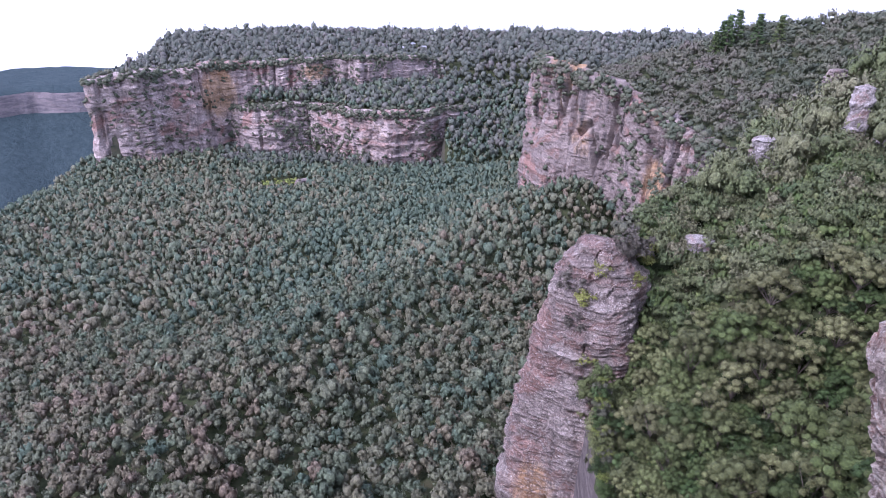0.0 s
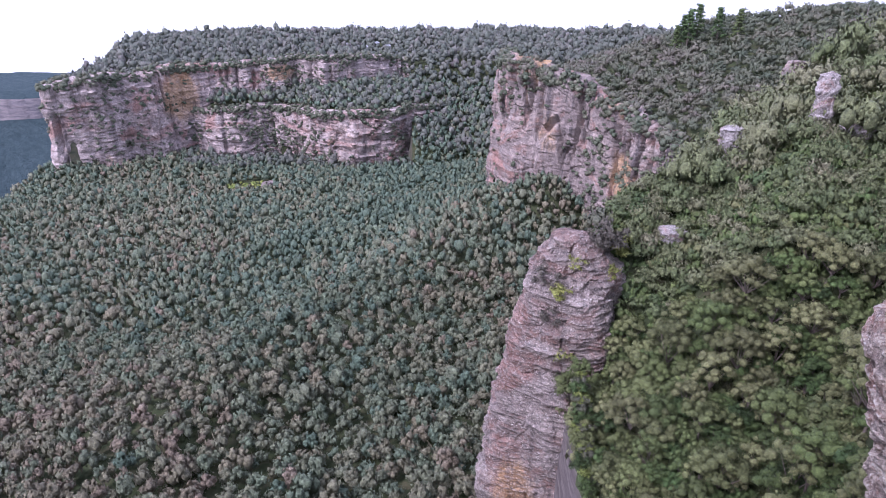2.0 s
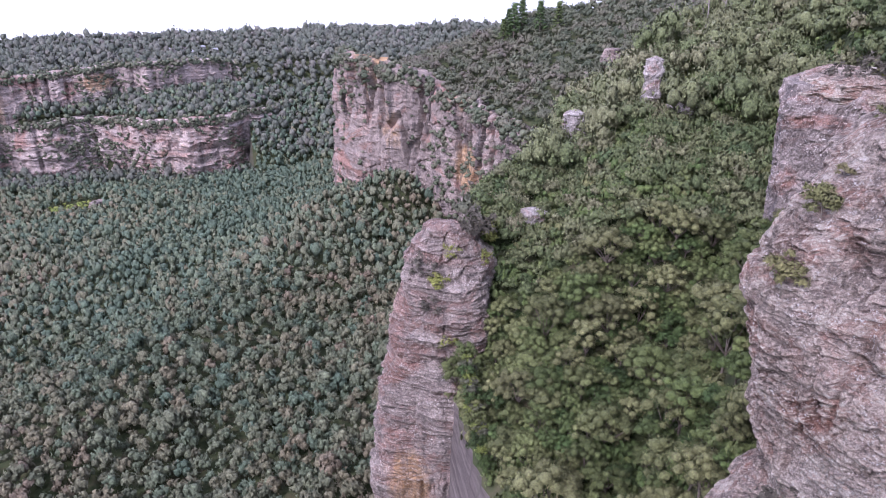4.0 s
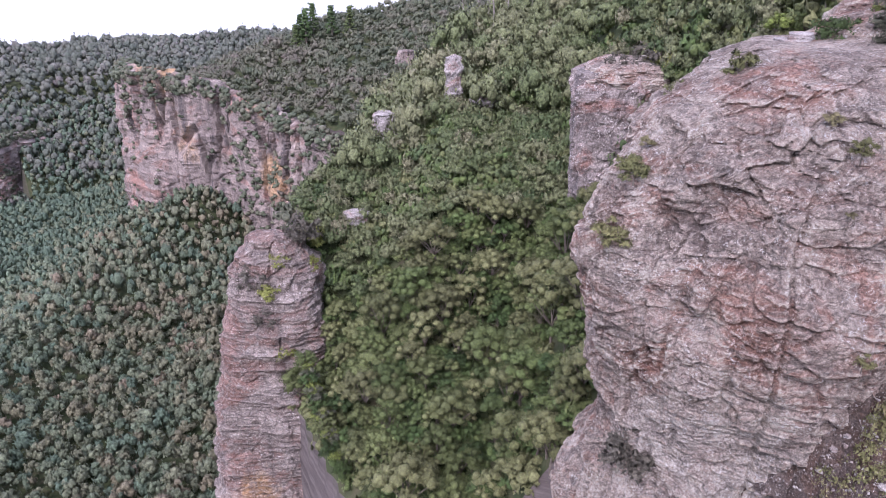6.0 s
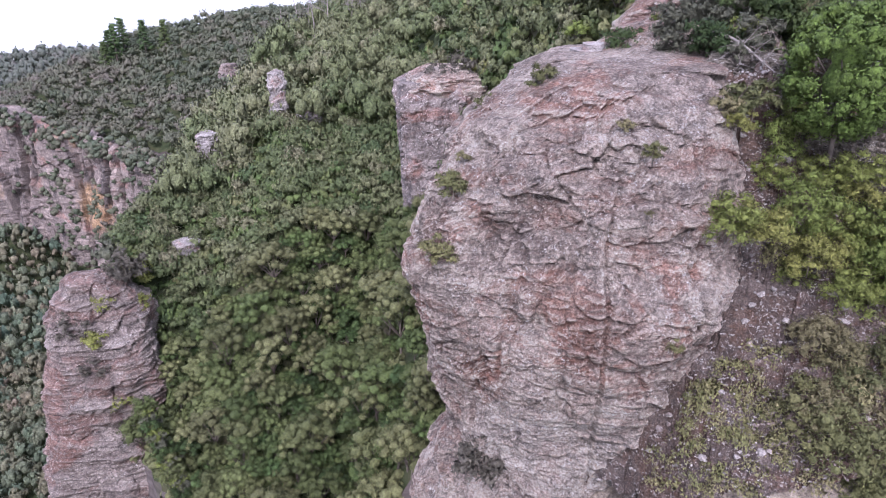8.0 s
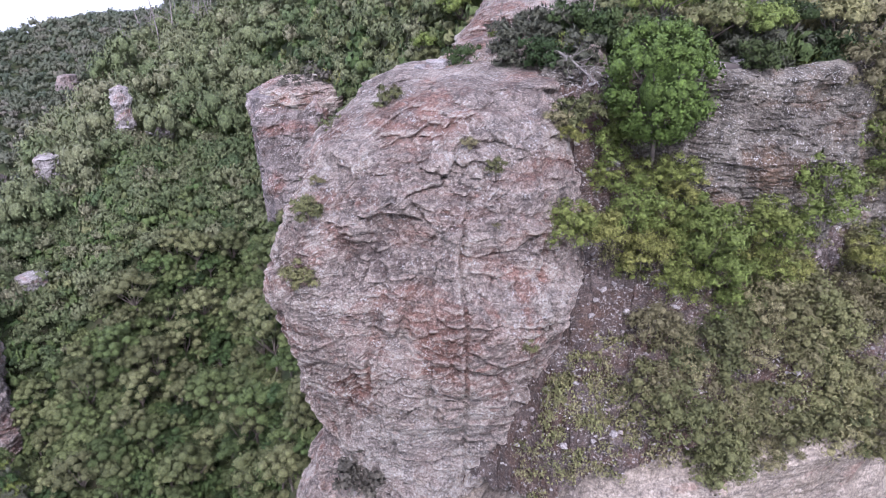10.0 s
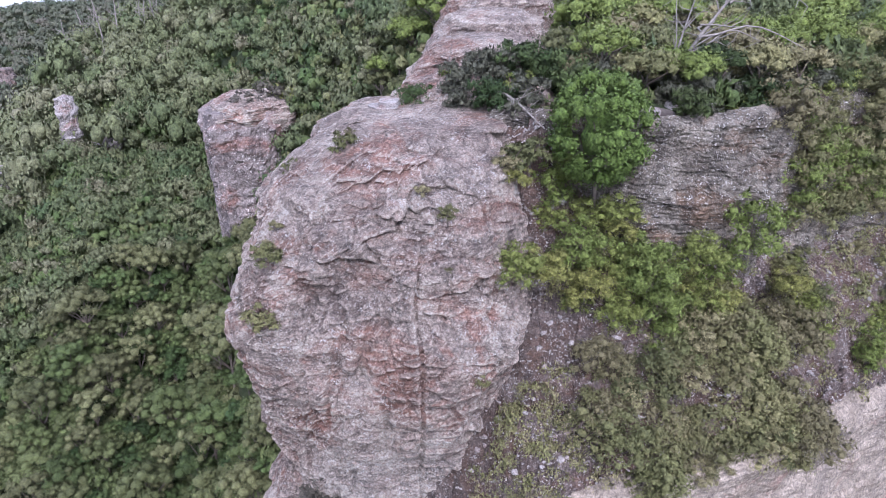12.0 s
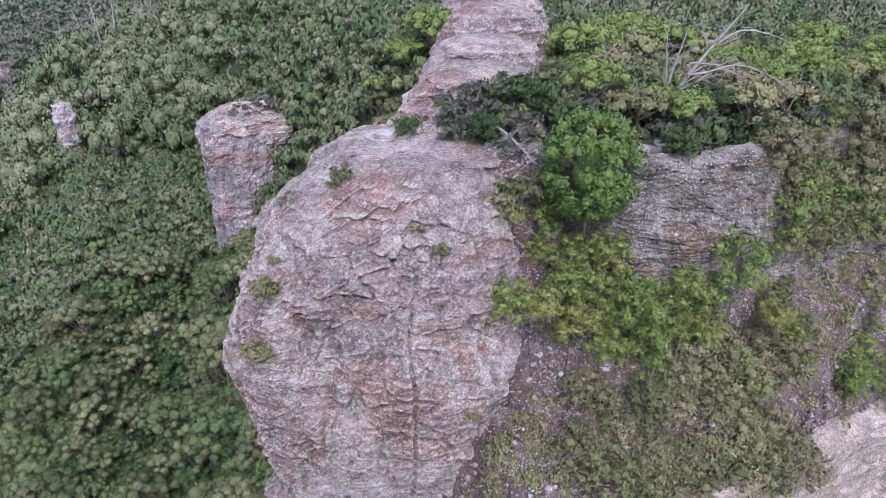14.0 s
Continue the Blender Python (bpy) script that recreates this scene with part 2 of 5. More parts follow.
# valley greens carry some blue-grey haze in the leaf colour itself
LEAF_VALLEY = foliage("valley_leaves", (0.103, 0.148, 0.102), (0.138, 0.174, 0.110), (0.170, 0.183, 0.116), (0.196, 0.181, 0.116), (0.212, 0.170, 0.122), grain=1.3, dapple=0.75)
# greyer and lighter leaves: the plateau's haze is put into their colour
LEAF_PLATEAU = foliage("plateau_leaves", (0.095, 0.112, 0.087), (0.122, 0.136, 0.106), (0.148, 0.149, 0.125), (0.163, 0.147, 0.136), grain=1.0, dapple=0.7)
LEAF_HILL = foliage("hill_leaves", (0.083, 0.104, 0.066), (0.112, 0.127, 0.081), (0.144, 0.145, 0.100), (0.164, 0.145, 0.118), grain=1.7, dapple=0.7)
LEAF_UPPER = foliage("upper_slope_leaves", (0.089, 0.131, 0.054), (0.138, 0.172, 0.075), (0.186, 0.205, 0.101), (0.239, 0.229, 0.139), grain=2.2, dapple=0.75)
LEAF_SLOPE = foliage("slope_leaves", (0.052, 0.088, 0.028), (0.085, 0.122, 0.038), (0.119, 0.145, 0.052), (0.156, 0.162, 0.072), by_object=True, grain=3.5, dapple=0.6)
LEAF_BUSH = foliage("bush_leaves", (0.124, 0.187, 0.040), (0.192, 0.241, 0.060), (0.265, 0.272, 0.075), (0.293, 0.257, 0.100), grain=4.0)
LEAF_HEATH = foliage("heath_leaves", (0.131, 0.146, 0.058), (0.176, 0.182, 0.075), (0.221, 0.212, 0.092), (0.252, 0.225, 0.119), by_object=True, grain=5.0, dapple=0.6)



# ---------------------------------------------------------------- mesh helpers
def mesh_object(name, verts, faces, material, parent=None, smooth=False, tint=None, normals=None):
    """One mesh object from arrays; faces are rows of three or four indices."""
    verts, faces = np.asarray(verts, np.float32), np.asarray(faces, np.int32)
    me = bpy.data.meshes.new(name)
    k = faces.shape[1]
    me.vertices.add(len(verts))
    me.vertices.foreach_set("co", verts.ravel())
    me.loops.add(faces.size)
    me.loops.foreach_set("vertex_index", faces.ravel())
    me.polygons.add(len(faces))
    me.polygons.foreach_set("loop_start", np.arange(0, faces.size, k, dtype=np.int32))
    me.polygons.foreach_set("use_smooth", np.full(len(faces), smooth))
    me.materials.append(material)
    me.update(calc_edges=True)
    if tint is not None:
        me.attributes.new("tint", "FLOAT", "POINT").data.foreach_set("value", np.asarray(tint, np.float32))
    if normals is not None:
        me.normals_split_custom_set_from_vertices(np.asarray(normals, np.float32))
    ob = new(name, me)
    if parent is not None:
        ob.parent = parent
    return ob


def grid_faces(nu, nv, closed=False):
    """Quads of a grid whose vertex (i, j) has the index i * nv + j."""
    i, j = np.meshgrid(np.arange(nu if closed else nu - 1), np.arange(nv - 1), indexing="ij")
    a, b = i * nv + j, ((i + 1) % nu) * nv + j
    return np.stack([a, b, b + 1, a + 1], -1).reshape(-1, 4)


LATTICE = np.random.default_rng(3).random((32, 32, 32))


def value_noise(p):
    """Smooth random values from 0 to 1 at the rows of p."""
    p = np.asarray(p, float)
    i = np.floor(p).astype(int)
    f = p - i
    f = f * f * (3 - 2 * f)
    out = 0.0
    for dx in (0, 1):
        for dy in (0, 1):
            for dz in (0, 1):
                w = (f[..., 0] if dx else 1 - f[..., 0]) * (f[..., 1] if dy else 1 - f[..., 1]) * (f[..., 2] if dz else 1 - f[..., 2])
                out = out + w * LATTICE[(i[..., 0] + dx) % 32, (i[..., 1] + dy) % 32, (i[..., 2] + dz) % 32]
    return out


def fbm(p, octaves=4, gain=0.5):
    """Layered noise, about -1 to 1."""
    p, total, amp, norm = np.asarray(p, float), 0.0, 1.0, 0.0
    for k in range(octaves):
        total = total + amp * (2 * value_noise(p + 7.3 * k) - 1)
        norm += amp
        amp *= gain
        p = p * 2.03
    return total / norm


JITTER = np.random.default_rng(5).random((32, 32, 32, 4))


def blocks(p):
    """Rock broken into irregular blocks: each block's own random value, and how far a point lies from the joints."""
    p = np.asarray(p, float)
    i = np.floor(p).astype(int)
    d1, d2, own = np.full(p.shape[:-1], 9.0), np.full(p.shape[:-1], 9.0), np.zeros(p.shape[:-1])
    for dx in (-1, 0, 1):
        for dy in (-1, 0, 1):
            for dz in (-1, 0, 1):
                c = i + (dx, dy, dz)
                j = JITTER[c[..., 0] % 32, c[..., 1] % 32, c[..., 2] % 32]
                d = np.linalg.norm(c + 0.1 + 0.8 * j[..., :3] - p, axis=-1)
                near = d < d1
                d2 = np.where(near, d1, np.minimum(d2, d))
                own = np.where(near, j[..., 3], own)
                d1 = np.where(near, d, d1)
    return own - 0.5, d2 - d1


def crag(p, size=1.0, ledge=0.5, lump=1.0, crack=0.3, block=0.5, column=0.0, facet=0.0, wavy=1.0):
    """How far a sandstone face stands out at the points p: lumps, bedding ledges, fractured blocks and upright cracks."""
    q = p / size
    bent = q + 0.5 * np.stack([fbm(q * 0.4 + k, 3) for k in (3, 17, 29)], -1)
    out = lump * fbm(q * 0.25, 3) + column * (1.6 * fbm(q * (0.3, 0.3, 0.02) + 21, 3) + 0.5 * np.abs(fbm(q * (0.9, 0.9, 0.05) + 2, 3)))
    z = q[..., 2] + 0.6 * wavy * fbm(q * 0.22 + 5, 3) + 0.08 * q[..., 0]
    bed = value_noise(np.stack([z * 0.9, q[..., 0] * 0.12, q[..., 1] * 0.12], -1))
    fine = value_noise(np.stack([z * 3.6, q[..., 0] * 0.4, q[..., 1] * 0.4], -1))
    out = out + ledge * (np.round(bed * 5) / 5 - 0.5) * 1.1 + ledge * 0.5 * (fine - 0.5)
    layer = q[..., 2] * 0.75 + 0.55 * wavy * fbm(q * (0.3, 0.3, 0.12) + 13, 4)
    sheet = q[..., 2] * 2.6 + 1.0 * wavy * fbm(q * (0.5, 0.5, 0.25) + 31, 4)
    patch = np.clip(0.5 + 1.6 * fbm(q * 0.3 + 41, 3), 0, 1)
    out = out + ledge * 1.3 * patch * (layer % 1.0) ** 3 + ledge * 0.42 * (1.1 - patch) * (sheet % 1.0) ** 2
    own, gap = blocks(bent * (0.42, 0.42, 0.75))
    small, slit = blocks(bent * (1.1, 1.1, 2.0) + 9)
    if facet:
        big, apart = blocks(bent * (0.17, 0.17, 0.22) + 4)
        out = out + facet * big * np.clip(apart / 0.3, 0, 1)
    out = out + block * 0.7 * own + block * 0.24 * small - block * 0.25 * np.clip(1 - gap / 0.08, 0, 1) - block * 0.12 * np.clip(1 - slit / 0.1, 0, 1)
    joint = np.abs(fbm(np.stack([q[..., 0] * 0.35, q[..., 1] * 0.35, q[..., 2] * 0.04], -1) + 11, 3))
    out = out - crack * np.clip(1 - joint / 0.06, 0, 1)
    return size * (out + 0.1 * fbm(q * 2.3, 4, 0.6))


def smooth_step(a, b, x):
    t = np.clip((x - a) / (b - a), 0, 1)
    return t * t * (3 - 2 * t)


def to_line(x, y, pts):
    """Distance from (x, y) to a polyline, and how far along it, from 0 to 1."""
    best, along = np.full(np.shape(x), 1e9), np.zeros(np.shape(x))
    n = len(pts) - 1
    for k in range(n):
        (ax, ay), (bx, by) = pts[k], pts[k + 1]
        t = np.clip(((x - ax) * (bx - ax) + (y - ay) * (by - ay)) / ((bx - ax) ** 2 + (by - ay) ** 2), 0, 1)
        d = np.hypot(x - ax - t * (bx - ax), y - ay - t * (by - ay))
        along = np.where(d < best, (k + t) / n, along)
        best = np.minimum(best, d)
    return best, along


def inside(x, y, pts):
    """Distance to the edge of a closed polygon, positive inside."""
    d, _ = to_line(x, y, [*pts, pts[0]])
    odd = np.zeros(np.shape(x), bool)
    for (ax, ay), (bx, by) in zip(pts, [*pts[1:], pts[0]]):
        odd ^= ((ay > y) != (by > y)) & (x < (bx - ax) * (y - ay) / (by - ay + 1e-12) + ax)
    return np.where(odd, d, -d)


# ---------------------------------------------------------------- lie of the land
MID_CLIFF = [(178, 350), (168, 376), (158, 402), (146, 426), (130, 450), (112, 471), (100, 483), (96, 498), (108, 540)]
HILL_EDGE = [(150, -200), (88, -60), (68, -10), (52, 2), (43, 8), (40.8, 11.8), (41, 20), (41, 36), (30, 46), (25, 56), (25.2, 66), (26.6, 78), (28.5, 90), (35, 99), (48, 113), (60, 127), (90, 170), (136, 258), *MID_CLIFF, (120, 600), (190, 680), (420, 700), (900, 500), (900, -200)]
FAR_CLIFF = [(-312, 730), (-302, 672), (-286, 682), (-262, 702), (-226, 738), (-186, 764), (-140, 780), (-92, 794), (-58, 786), (-10, 800), (28, 822)]
FAR_EDGE = [(-400, 1400), (-316, 790), *FAR_CLIFF, (80, 850), (130, 840), (240, 760), (420, 740), (900, 1400)]
TERRACE = [(-196, 754), (-168, 742), (-140, 748), (-114, 752), (-84, 742), (-60, 714), (-26, 704), (6, 712), (32, 735), (62, 768), (90, 790)]


def land(x, y):
    """Height of the ground at (x, y)."""
    x, y = np.asarray(x, float), np.asarray(y, float)
    far = np.hypot(x, y)
    p = np.stack([x, y, 0 * x], -1)
    hill_in, far_in = inside(x, y, HILL_EDGE), inside(x, y, FAR_EDGE)
    # the valley with its spur, the talus under the cliffs, and the drop into the gorge beyond
    z = 44 - 0.125 * (np.clip(far, 100, 900) - 150) - 0.24 * np.clip(far - 950, 0, 1500) - 0.1 * np.clip(far - 2450, 0, 4000)
    z = z - 1.3 * np.clip(-330 - x, 0, 300) + 6 * fbm(p / 70, 4)
    spur, along = to_line(x, y, [(70, 425), (10, 330), (-70, 215), (-110, 120)])
    z = z + 24 * np.exp(-((spur / 42) ** 2)) * (1 - 0.6 * along)
    z = z + 20 * np.exp(-np.clip(-hill_in, 0, 400) / 55) * smooth_step(100, 260, y) + (6 + 16 * smooth_step(-140, -220, x)) * np.exp(-np.clip(-far_in, 0, 400) / 45)
    z = z + 20 * np.exp(-((np.hypot(x - 112, y - 436) / 22) ** 2))
    # the far plateau
    top = 60 + 3 * smooth_step(0, 170, far_in) - 4 * smooth_step(-220, -330, x) - 0.2 * np.clip(y - 1050, 0, 3000) + 3 * fbm(p / 60, 3)
    z = np.maximum(z, top + np.minimum(far_in, 0) * np.where(x > 30, 0.5, 30.0))
    shelf = inside(x, y, [*TERRACE, (100, 870), (-196, 800)])
    z = np.where((y > 600) & (y < 900), np.maximum(z, 31 + 0.22 * np.clip(shelf, 0, 200) + 30 * np.minimum(shelf, 0)), z)
    # the near gully, the hillside above the cliffs and the eastern ridge
    s = (x - 45) * 0.6 + (y - 55) * 0.8
    h = 145 + 28 * (1 - np.exp(-np.clip(s, -45, 400) / 55))
    edge = 158 - 52 * smooth_step(130, 360, y)
    dip = smooth_step(38, 50, y) * smooth_step(102, 80, y)  # the gully's mouth
    rise = 9 * smooth_step(-19, -6, 0.8 * x - 0.6 * y) * smooth_step(80, 102, far) * smooth_step(260, 180, far)
    h = h + rise
    h = np.minimum(h, edge + rise - 21 * dip + (0.36 + 0.6 * dip) * np.clip(hill_in, 0, 400)) - 0.076 * np.clip(far - 260, 0, 600)
    ridge = 193.5 - 1.9 * np.clip(25 - (0.8 * x - 0.6 * y), 0, 200) - 0.07 * np.clip(far - 120, 0, 900) + 0.02 * np.clip(x - 45, 0, 60)
    h = np.maximum(h, ridge)
    crest, along = to_line(x, y, [(30, 93), (37, 102), (46, 112)])
    h = h + 4 * np.exp(-((crest / 6.5) ** 2)) * (1 - 0.5 * along)
    h = h + 1.6 * fbm(p / 14, 4)
    # past the edge: a sheer drop
    off = np.clip(-hill_in, 0, 300)
    h = h - 30 * off
    return np.maximum(z, h)


def build_ground():
    """The one sheet of ground, finer near the camera's haunt and out to the horizon."""
    az = np.radians(np.concatenate([np.arange(-180, -44, 4.0), np.arange(-44, 112, 0.5), np.arange(112, 180, 4.0)]))
    rad = np.concatenate([[0.01], np.geomspace(12, 1300, 240), np.geomspace(1330, 4950, 26)])
    a, r = np.meshgrid(az, rad, indexing="ij")
    x, y = r * np.sin(a), r * np.cos(a) + 5
    v = np.stack([x, y, land(x, y)], -1).reshape(-1, 3)
    ob = mesh_object("ground", v, grid_faces(len(az), len(rad), True)[:, ::-1], GROUND)
    return tagged(ob, "steep wooded valley and hillside of soil, litter and rock", "ground", kind="structure")


build_ground()


# ---------------------------------------------------------------- cliffs
FACES = {}


def cliff(name, pts, top, base, step, material, label, size, lean=0.05, ledge=0.5, lump=1.0, crack=0.3, out=2.0, block=0.5, column=0.0):
    """A rock face along a line in plan. top, base: heights along it, evenly spread."""
    pts = np.array(pts, float)
    seg = np.r_[0, np.cumsum(np.hypot(*np.diff(pts, axis=0).T))]
    n = max(int(seg[-1] / step), 8)
    u = np.linspace(0, seg[-1], n)
    x, y = np.interp(u, seg, pts[:, 0]), np.interp(u, seg, pts[:, 1])
    zt, zb = np.interp(u / seg[-1], np.linspace(0, 1, len(top)), top), np.interp(u / seg[-1], np.linspace(0, 1, len(base)), base)
    soft = np.ones(9) / 9
    tx, ty = np.gradient(np.convolve(np.pad(x, 4, "edge"), soft, "valid")), np.gradient(np.convolve(np.pad(y, 4, "edge"), soft, "valid"))
    nx, ny = -ty / np.hypot(tx, ty), tx / np.hypot(tx, ty)
    m = max(int(np.max(zt - zb) / step), 6)
    w = np.linspace(0, 1, m)[None, :]
    zt = zt + 0.5 * size * fbm(np.stack([x, y, 0 * x], -1) / (4 * size), 4)
    z = zb[:, None] + (zt - zb)[:, None] * w
    p = np.stack([np.repeat(x[:, None], m, 1), np.repeat(y[:, None], m, 1), z], -1)
    push = out + crag(p, size, ledge, lump, crack, block, column) + lean * (zt[:, None] - z)
    push = push - 1.2 * size * np.clip((w - 0.955) / 0.045, 0, 1) ** 2
    p[..., 0] += nx[:, None] * push
    p[..., 1] += ny[:, None] * push
    ob = mesh_object(name, p.reshape(-1, 3), grid_faces(n, m), material)
    FACES[name] = p
    return tagged(ob, label, "cliff", kind="structure")


def rock_mass(name, centre, rings, material, label, category="rock", size=1.0, around=160, up=90, square=2.2, turn=0.0, ledge=0.5, lump=0.8, crack=0.3, block=0.5, fine_from=None, facet=0.0, wavy=1.0):
    """A free-standing block of sandstone. rings: height, shift x, shift y, half length, half width, from the bottom up."""
    r = np.array(rings, float)
    z = np.linspace(r[0, 0], r[-1, 0], up)
    if fine_from is not None:
        z = np.r_[np.linspace(r[0, 0], fine_from, up // 7)[:-1], np.linspace(fine_from, r[-1, 0], up)]
    z = np.sort(np.r_[z, np.linspace(r[-2, 0], r[-1, 0], up // 4)[1:-1]])
    dx, dy, ra, rb = (np.interp(z, r[:, 0], r[:, k]) for k in (1, 2, 3, 4))
    th = np.linspace(0, 2 * np.pi, around, endpoint=False)
    if fine_from is not None:
        th = np.interp(np.linspace(0, 1, around, endpoint=False), [0, 0.82, 1], np.radians([105, 325, 465])) - radians(turn)
    c, s = np.cos(th), np.sin(th)
    k = (np.abs(c) ** square + np.abs(s) ** square) ** (-1 / square)
    ex, ey = k[:, None] * c[:, None] * ra, k[:, None] * s[:, None] * rb
    ct, st = math.cos(radians(turn)), math.sin(radians(turn))
    p = np.stack([centre[0] + dx + ex * ct - ey * st, centre[1] + dy + ex * st + ey * ct, np.repeat(z[None, :], around, 0)], -1)
    axis = np.stack([centre[0] + dx, centre[1] + dy], -1)
    way = p[..., :2] - axis
    reach = np.maximum(np.hypot(way[..., 0], way[..., 1]), 1e-6)
    push = crag(p, size, ledge, lump, crack, block, 0.0, facet, wavy) * np.clip(reach / (2 * size), 0, 1)
    p[..., :2] += way / reach[..., None] * push[..., None]
    v = np.concatenate([p.reshape(-1, 3), [[axis[-1, 0], axis[-1, 1], r[-1, 0] + 0.05 * size]]])
    f = grid_faces(around, len(z), True)
    last = np.arange(around) * len(z) + len(z) - 1
    cap = np.stack([last, np.roll(last, -1), np.full(around, len(v) - 1), np.full(around, len(v) - 1)], -1)
    ob = mesh_object(name, v, f, material)
    bm = bmesh.new()
    bm.from_mesh(ob.data)
    bm.verts.ensure_lookup_table()
    for a, b, t, _ in cap.tolist():
        bm.faces.new((bm.verts[a], bm.verts[b], bm.verts[t]))
    bm.to_mesh(ob.data)
    bm.free()
    return tagged(ob, label, category)


def mesa():
    """A far tableland: wooded top, a band of cliff and a long wooded slope."""
    n = 150
    u = np.linspace(-46, -15, n)
    away = 1650 + 60 * fbm(np.stack([u * 0.35, 0 * u, 0 * u], -1), 3)
    prof = np.array([(260, -62), (120, -58), (30, -60), (8, -66), (0, -70), (-4, -84), (-6, -98), (-10, -112), (-22, -122), (-90, -160), (-220, -230), (-420, -330), (-640, -420)], float)
    k = np.linspace(0, len(prof) - 1, 70)
    off, z = np.interp(k, np.arange(len(prof)), prof[:, 0]), np.interp(k, np.arange(len(prof)), prof[:, 1])
    a = np.radians(u)[:, None]
    z = z - 46
    rr = away[:, None] + off[None, :]
    p = np.stack([rr * np.sin(a), rr * np.cos(a), np.repeat(z[None], n, 0)], -1)
    p[..., 2] += 9 * fbm(p / 70, 4) - 10 * smooth_step(-24, -16, u)[:, None]
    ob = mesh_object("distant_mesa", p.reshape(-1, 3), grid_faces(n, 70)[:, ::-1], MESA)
    return tagged(ob, "hazy blue tableland far off with a pale cliff band", "mesa", kind="structure")


mesa()


def bank(name, inner, z_in, outer, z_out, step, material, label):
    """A rough sloping ledge between two lines in plan."""
    inner, outer = np.array(inner, float), np.array(outer, float)
    n = int(np.hypot(*np.diff(outer, axis=0).T).sum() / step)
    t = np.linspace(0, 1, n)

    def spread(line, z):
        k = np.linspace(0, 1, len(line))
        return np.stack([np.interp(t, k, line[:, 0]), np.interp(t, k, line[:, 1]), np.interp(t, np.linspace(0, 1, len(z)), z)], -1)

    a, b = spread(inner, z_in), spread(outer, z_out)
    w = np.linspace(0, 1, int(9 / step))[None, :, None]
    p = a[:, None] * (1 - w) + b[:, None] * w
    p[..., 2] += 1.5 * fbm(p / 3.0, 4, 0.6) + 0.8 * blocks(p * (0.7, 0.7, 0.7))[0] + 0.35 * blocks(p * 1.9)[0]
    FACES[name] = p
    ob = mesh_object(name, p.reshape(-1, 3), grid_faces(n, w.shape[1]), material)
    return tagged(ob, label, "ledge", kind="structure")


cliff("cliff_middle", MID_CLIFF, [94, 99, 101, 107, 118, 121, 122, 121, 112], [30, 26, 20, 14, 12, 12, 14, 18, 20], 0.95, ROCK_MID, "tall grey and orange sandstone cliff face below the wooded hillside", 7.0, ledge=0.12, lump=0.4, crack=0.9, out=9.0, block=0.4, column=0.8)
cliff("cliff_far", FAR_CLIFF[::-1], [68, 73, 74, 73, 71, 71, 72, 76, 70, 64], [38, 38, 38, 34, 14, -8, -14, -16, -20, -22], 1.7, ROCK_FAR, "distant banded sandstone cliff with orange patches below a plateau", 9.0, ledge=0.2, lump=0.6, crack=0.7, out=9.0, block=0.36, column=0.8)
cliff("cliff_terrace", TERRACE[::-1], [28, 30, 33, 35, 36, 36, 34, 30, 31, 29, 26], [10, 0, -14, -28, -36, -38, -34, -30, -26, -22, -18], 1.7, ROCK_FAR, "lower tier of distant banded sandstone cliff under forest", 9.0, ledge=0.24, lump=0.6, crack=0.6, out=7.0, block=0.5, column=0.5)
WALL = [(68, -10), (52, 2), (43, 8), (40.5, 11.5), (40.5, 17), (40, 21)]
LIP = [(84, -30), (63, -16.5), (48, -4.2), (38.2, 2.4), (30, 9.5), (26.5, 14), (28, 21)]
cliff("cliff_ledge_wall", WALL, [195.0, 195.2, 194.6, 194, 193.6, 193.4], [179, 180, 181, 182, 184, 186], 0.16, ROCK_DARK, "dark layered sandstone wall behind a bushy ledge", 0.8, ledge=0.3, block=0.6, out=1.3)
cliff("cliff_lower", LIP, [169, 170.5, 172, 173.4, 174.6, 175.4, 175.6, 175.4, 173.6, 170], [120, 120, 130, 130, 130], 0.3, ROCK_SMOOTH, "smooth pale sandstone precipice streaked with orange", 2.2, ledge=0.1, lump=0.5, crack=0.1, out=0.8, block=0.08)
bank("ledge", [*WALL[:4], (39, 18.5), (38, 21)], [186, 186.5, 186, 187.5, 192.6, 192.4], [*LIP[:5], (26.6, 14), (28.6, 21)], [169.6, 172.4, 175, 176, 176, 174, 170.4], 0.2, RUBBLE, "steep ledge of brown soil and broken rock below a wall")
rock_mass("pillar", (29.2, 91.8), [(60, -2, 1, 13, 11), (120, -1.4, 0, 9.2, 8.2), (133, -1.2, 0, 8.6, 7.8), (143, -0.8, 0, 8.3, 7.6), (148, 0.0, 0, 7.7, 7.3), (152.5, 0.5, -0.2, 6.8, 6.6), (156, 0.5, -0.3, 5.6, 5.5), (158.8, 0.0, -0.4, 4.0, 4.0), (160.4, -0.4, -0.4, 2.6, 2.6), (161.2, -0.6, -0.4, 0.4, 0.4)], ROCK_PILLAR, "towering grey and pink sandstone buttress standing out of the forest", size=1.8, around=230, up=230, square=4.0, turn=58, ledge=0.34, block=0.45, lump=0.6, facet=1.1, fine_from=122, wavy=0.4)
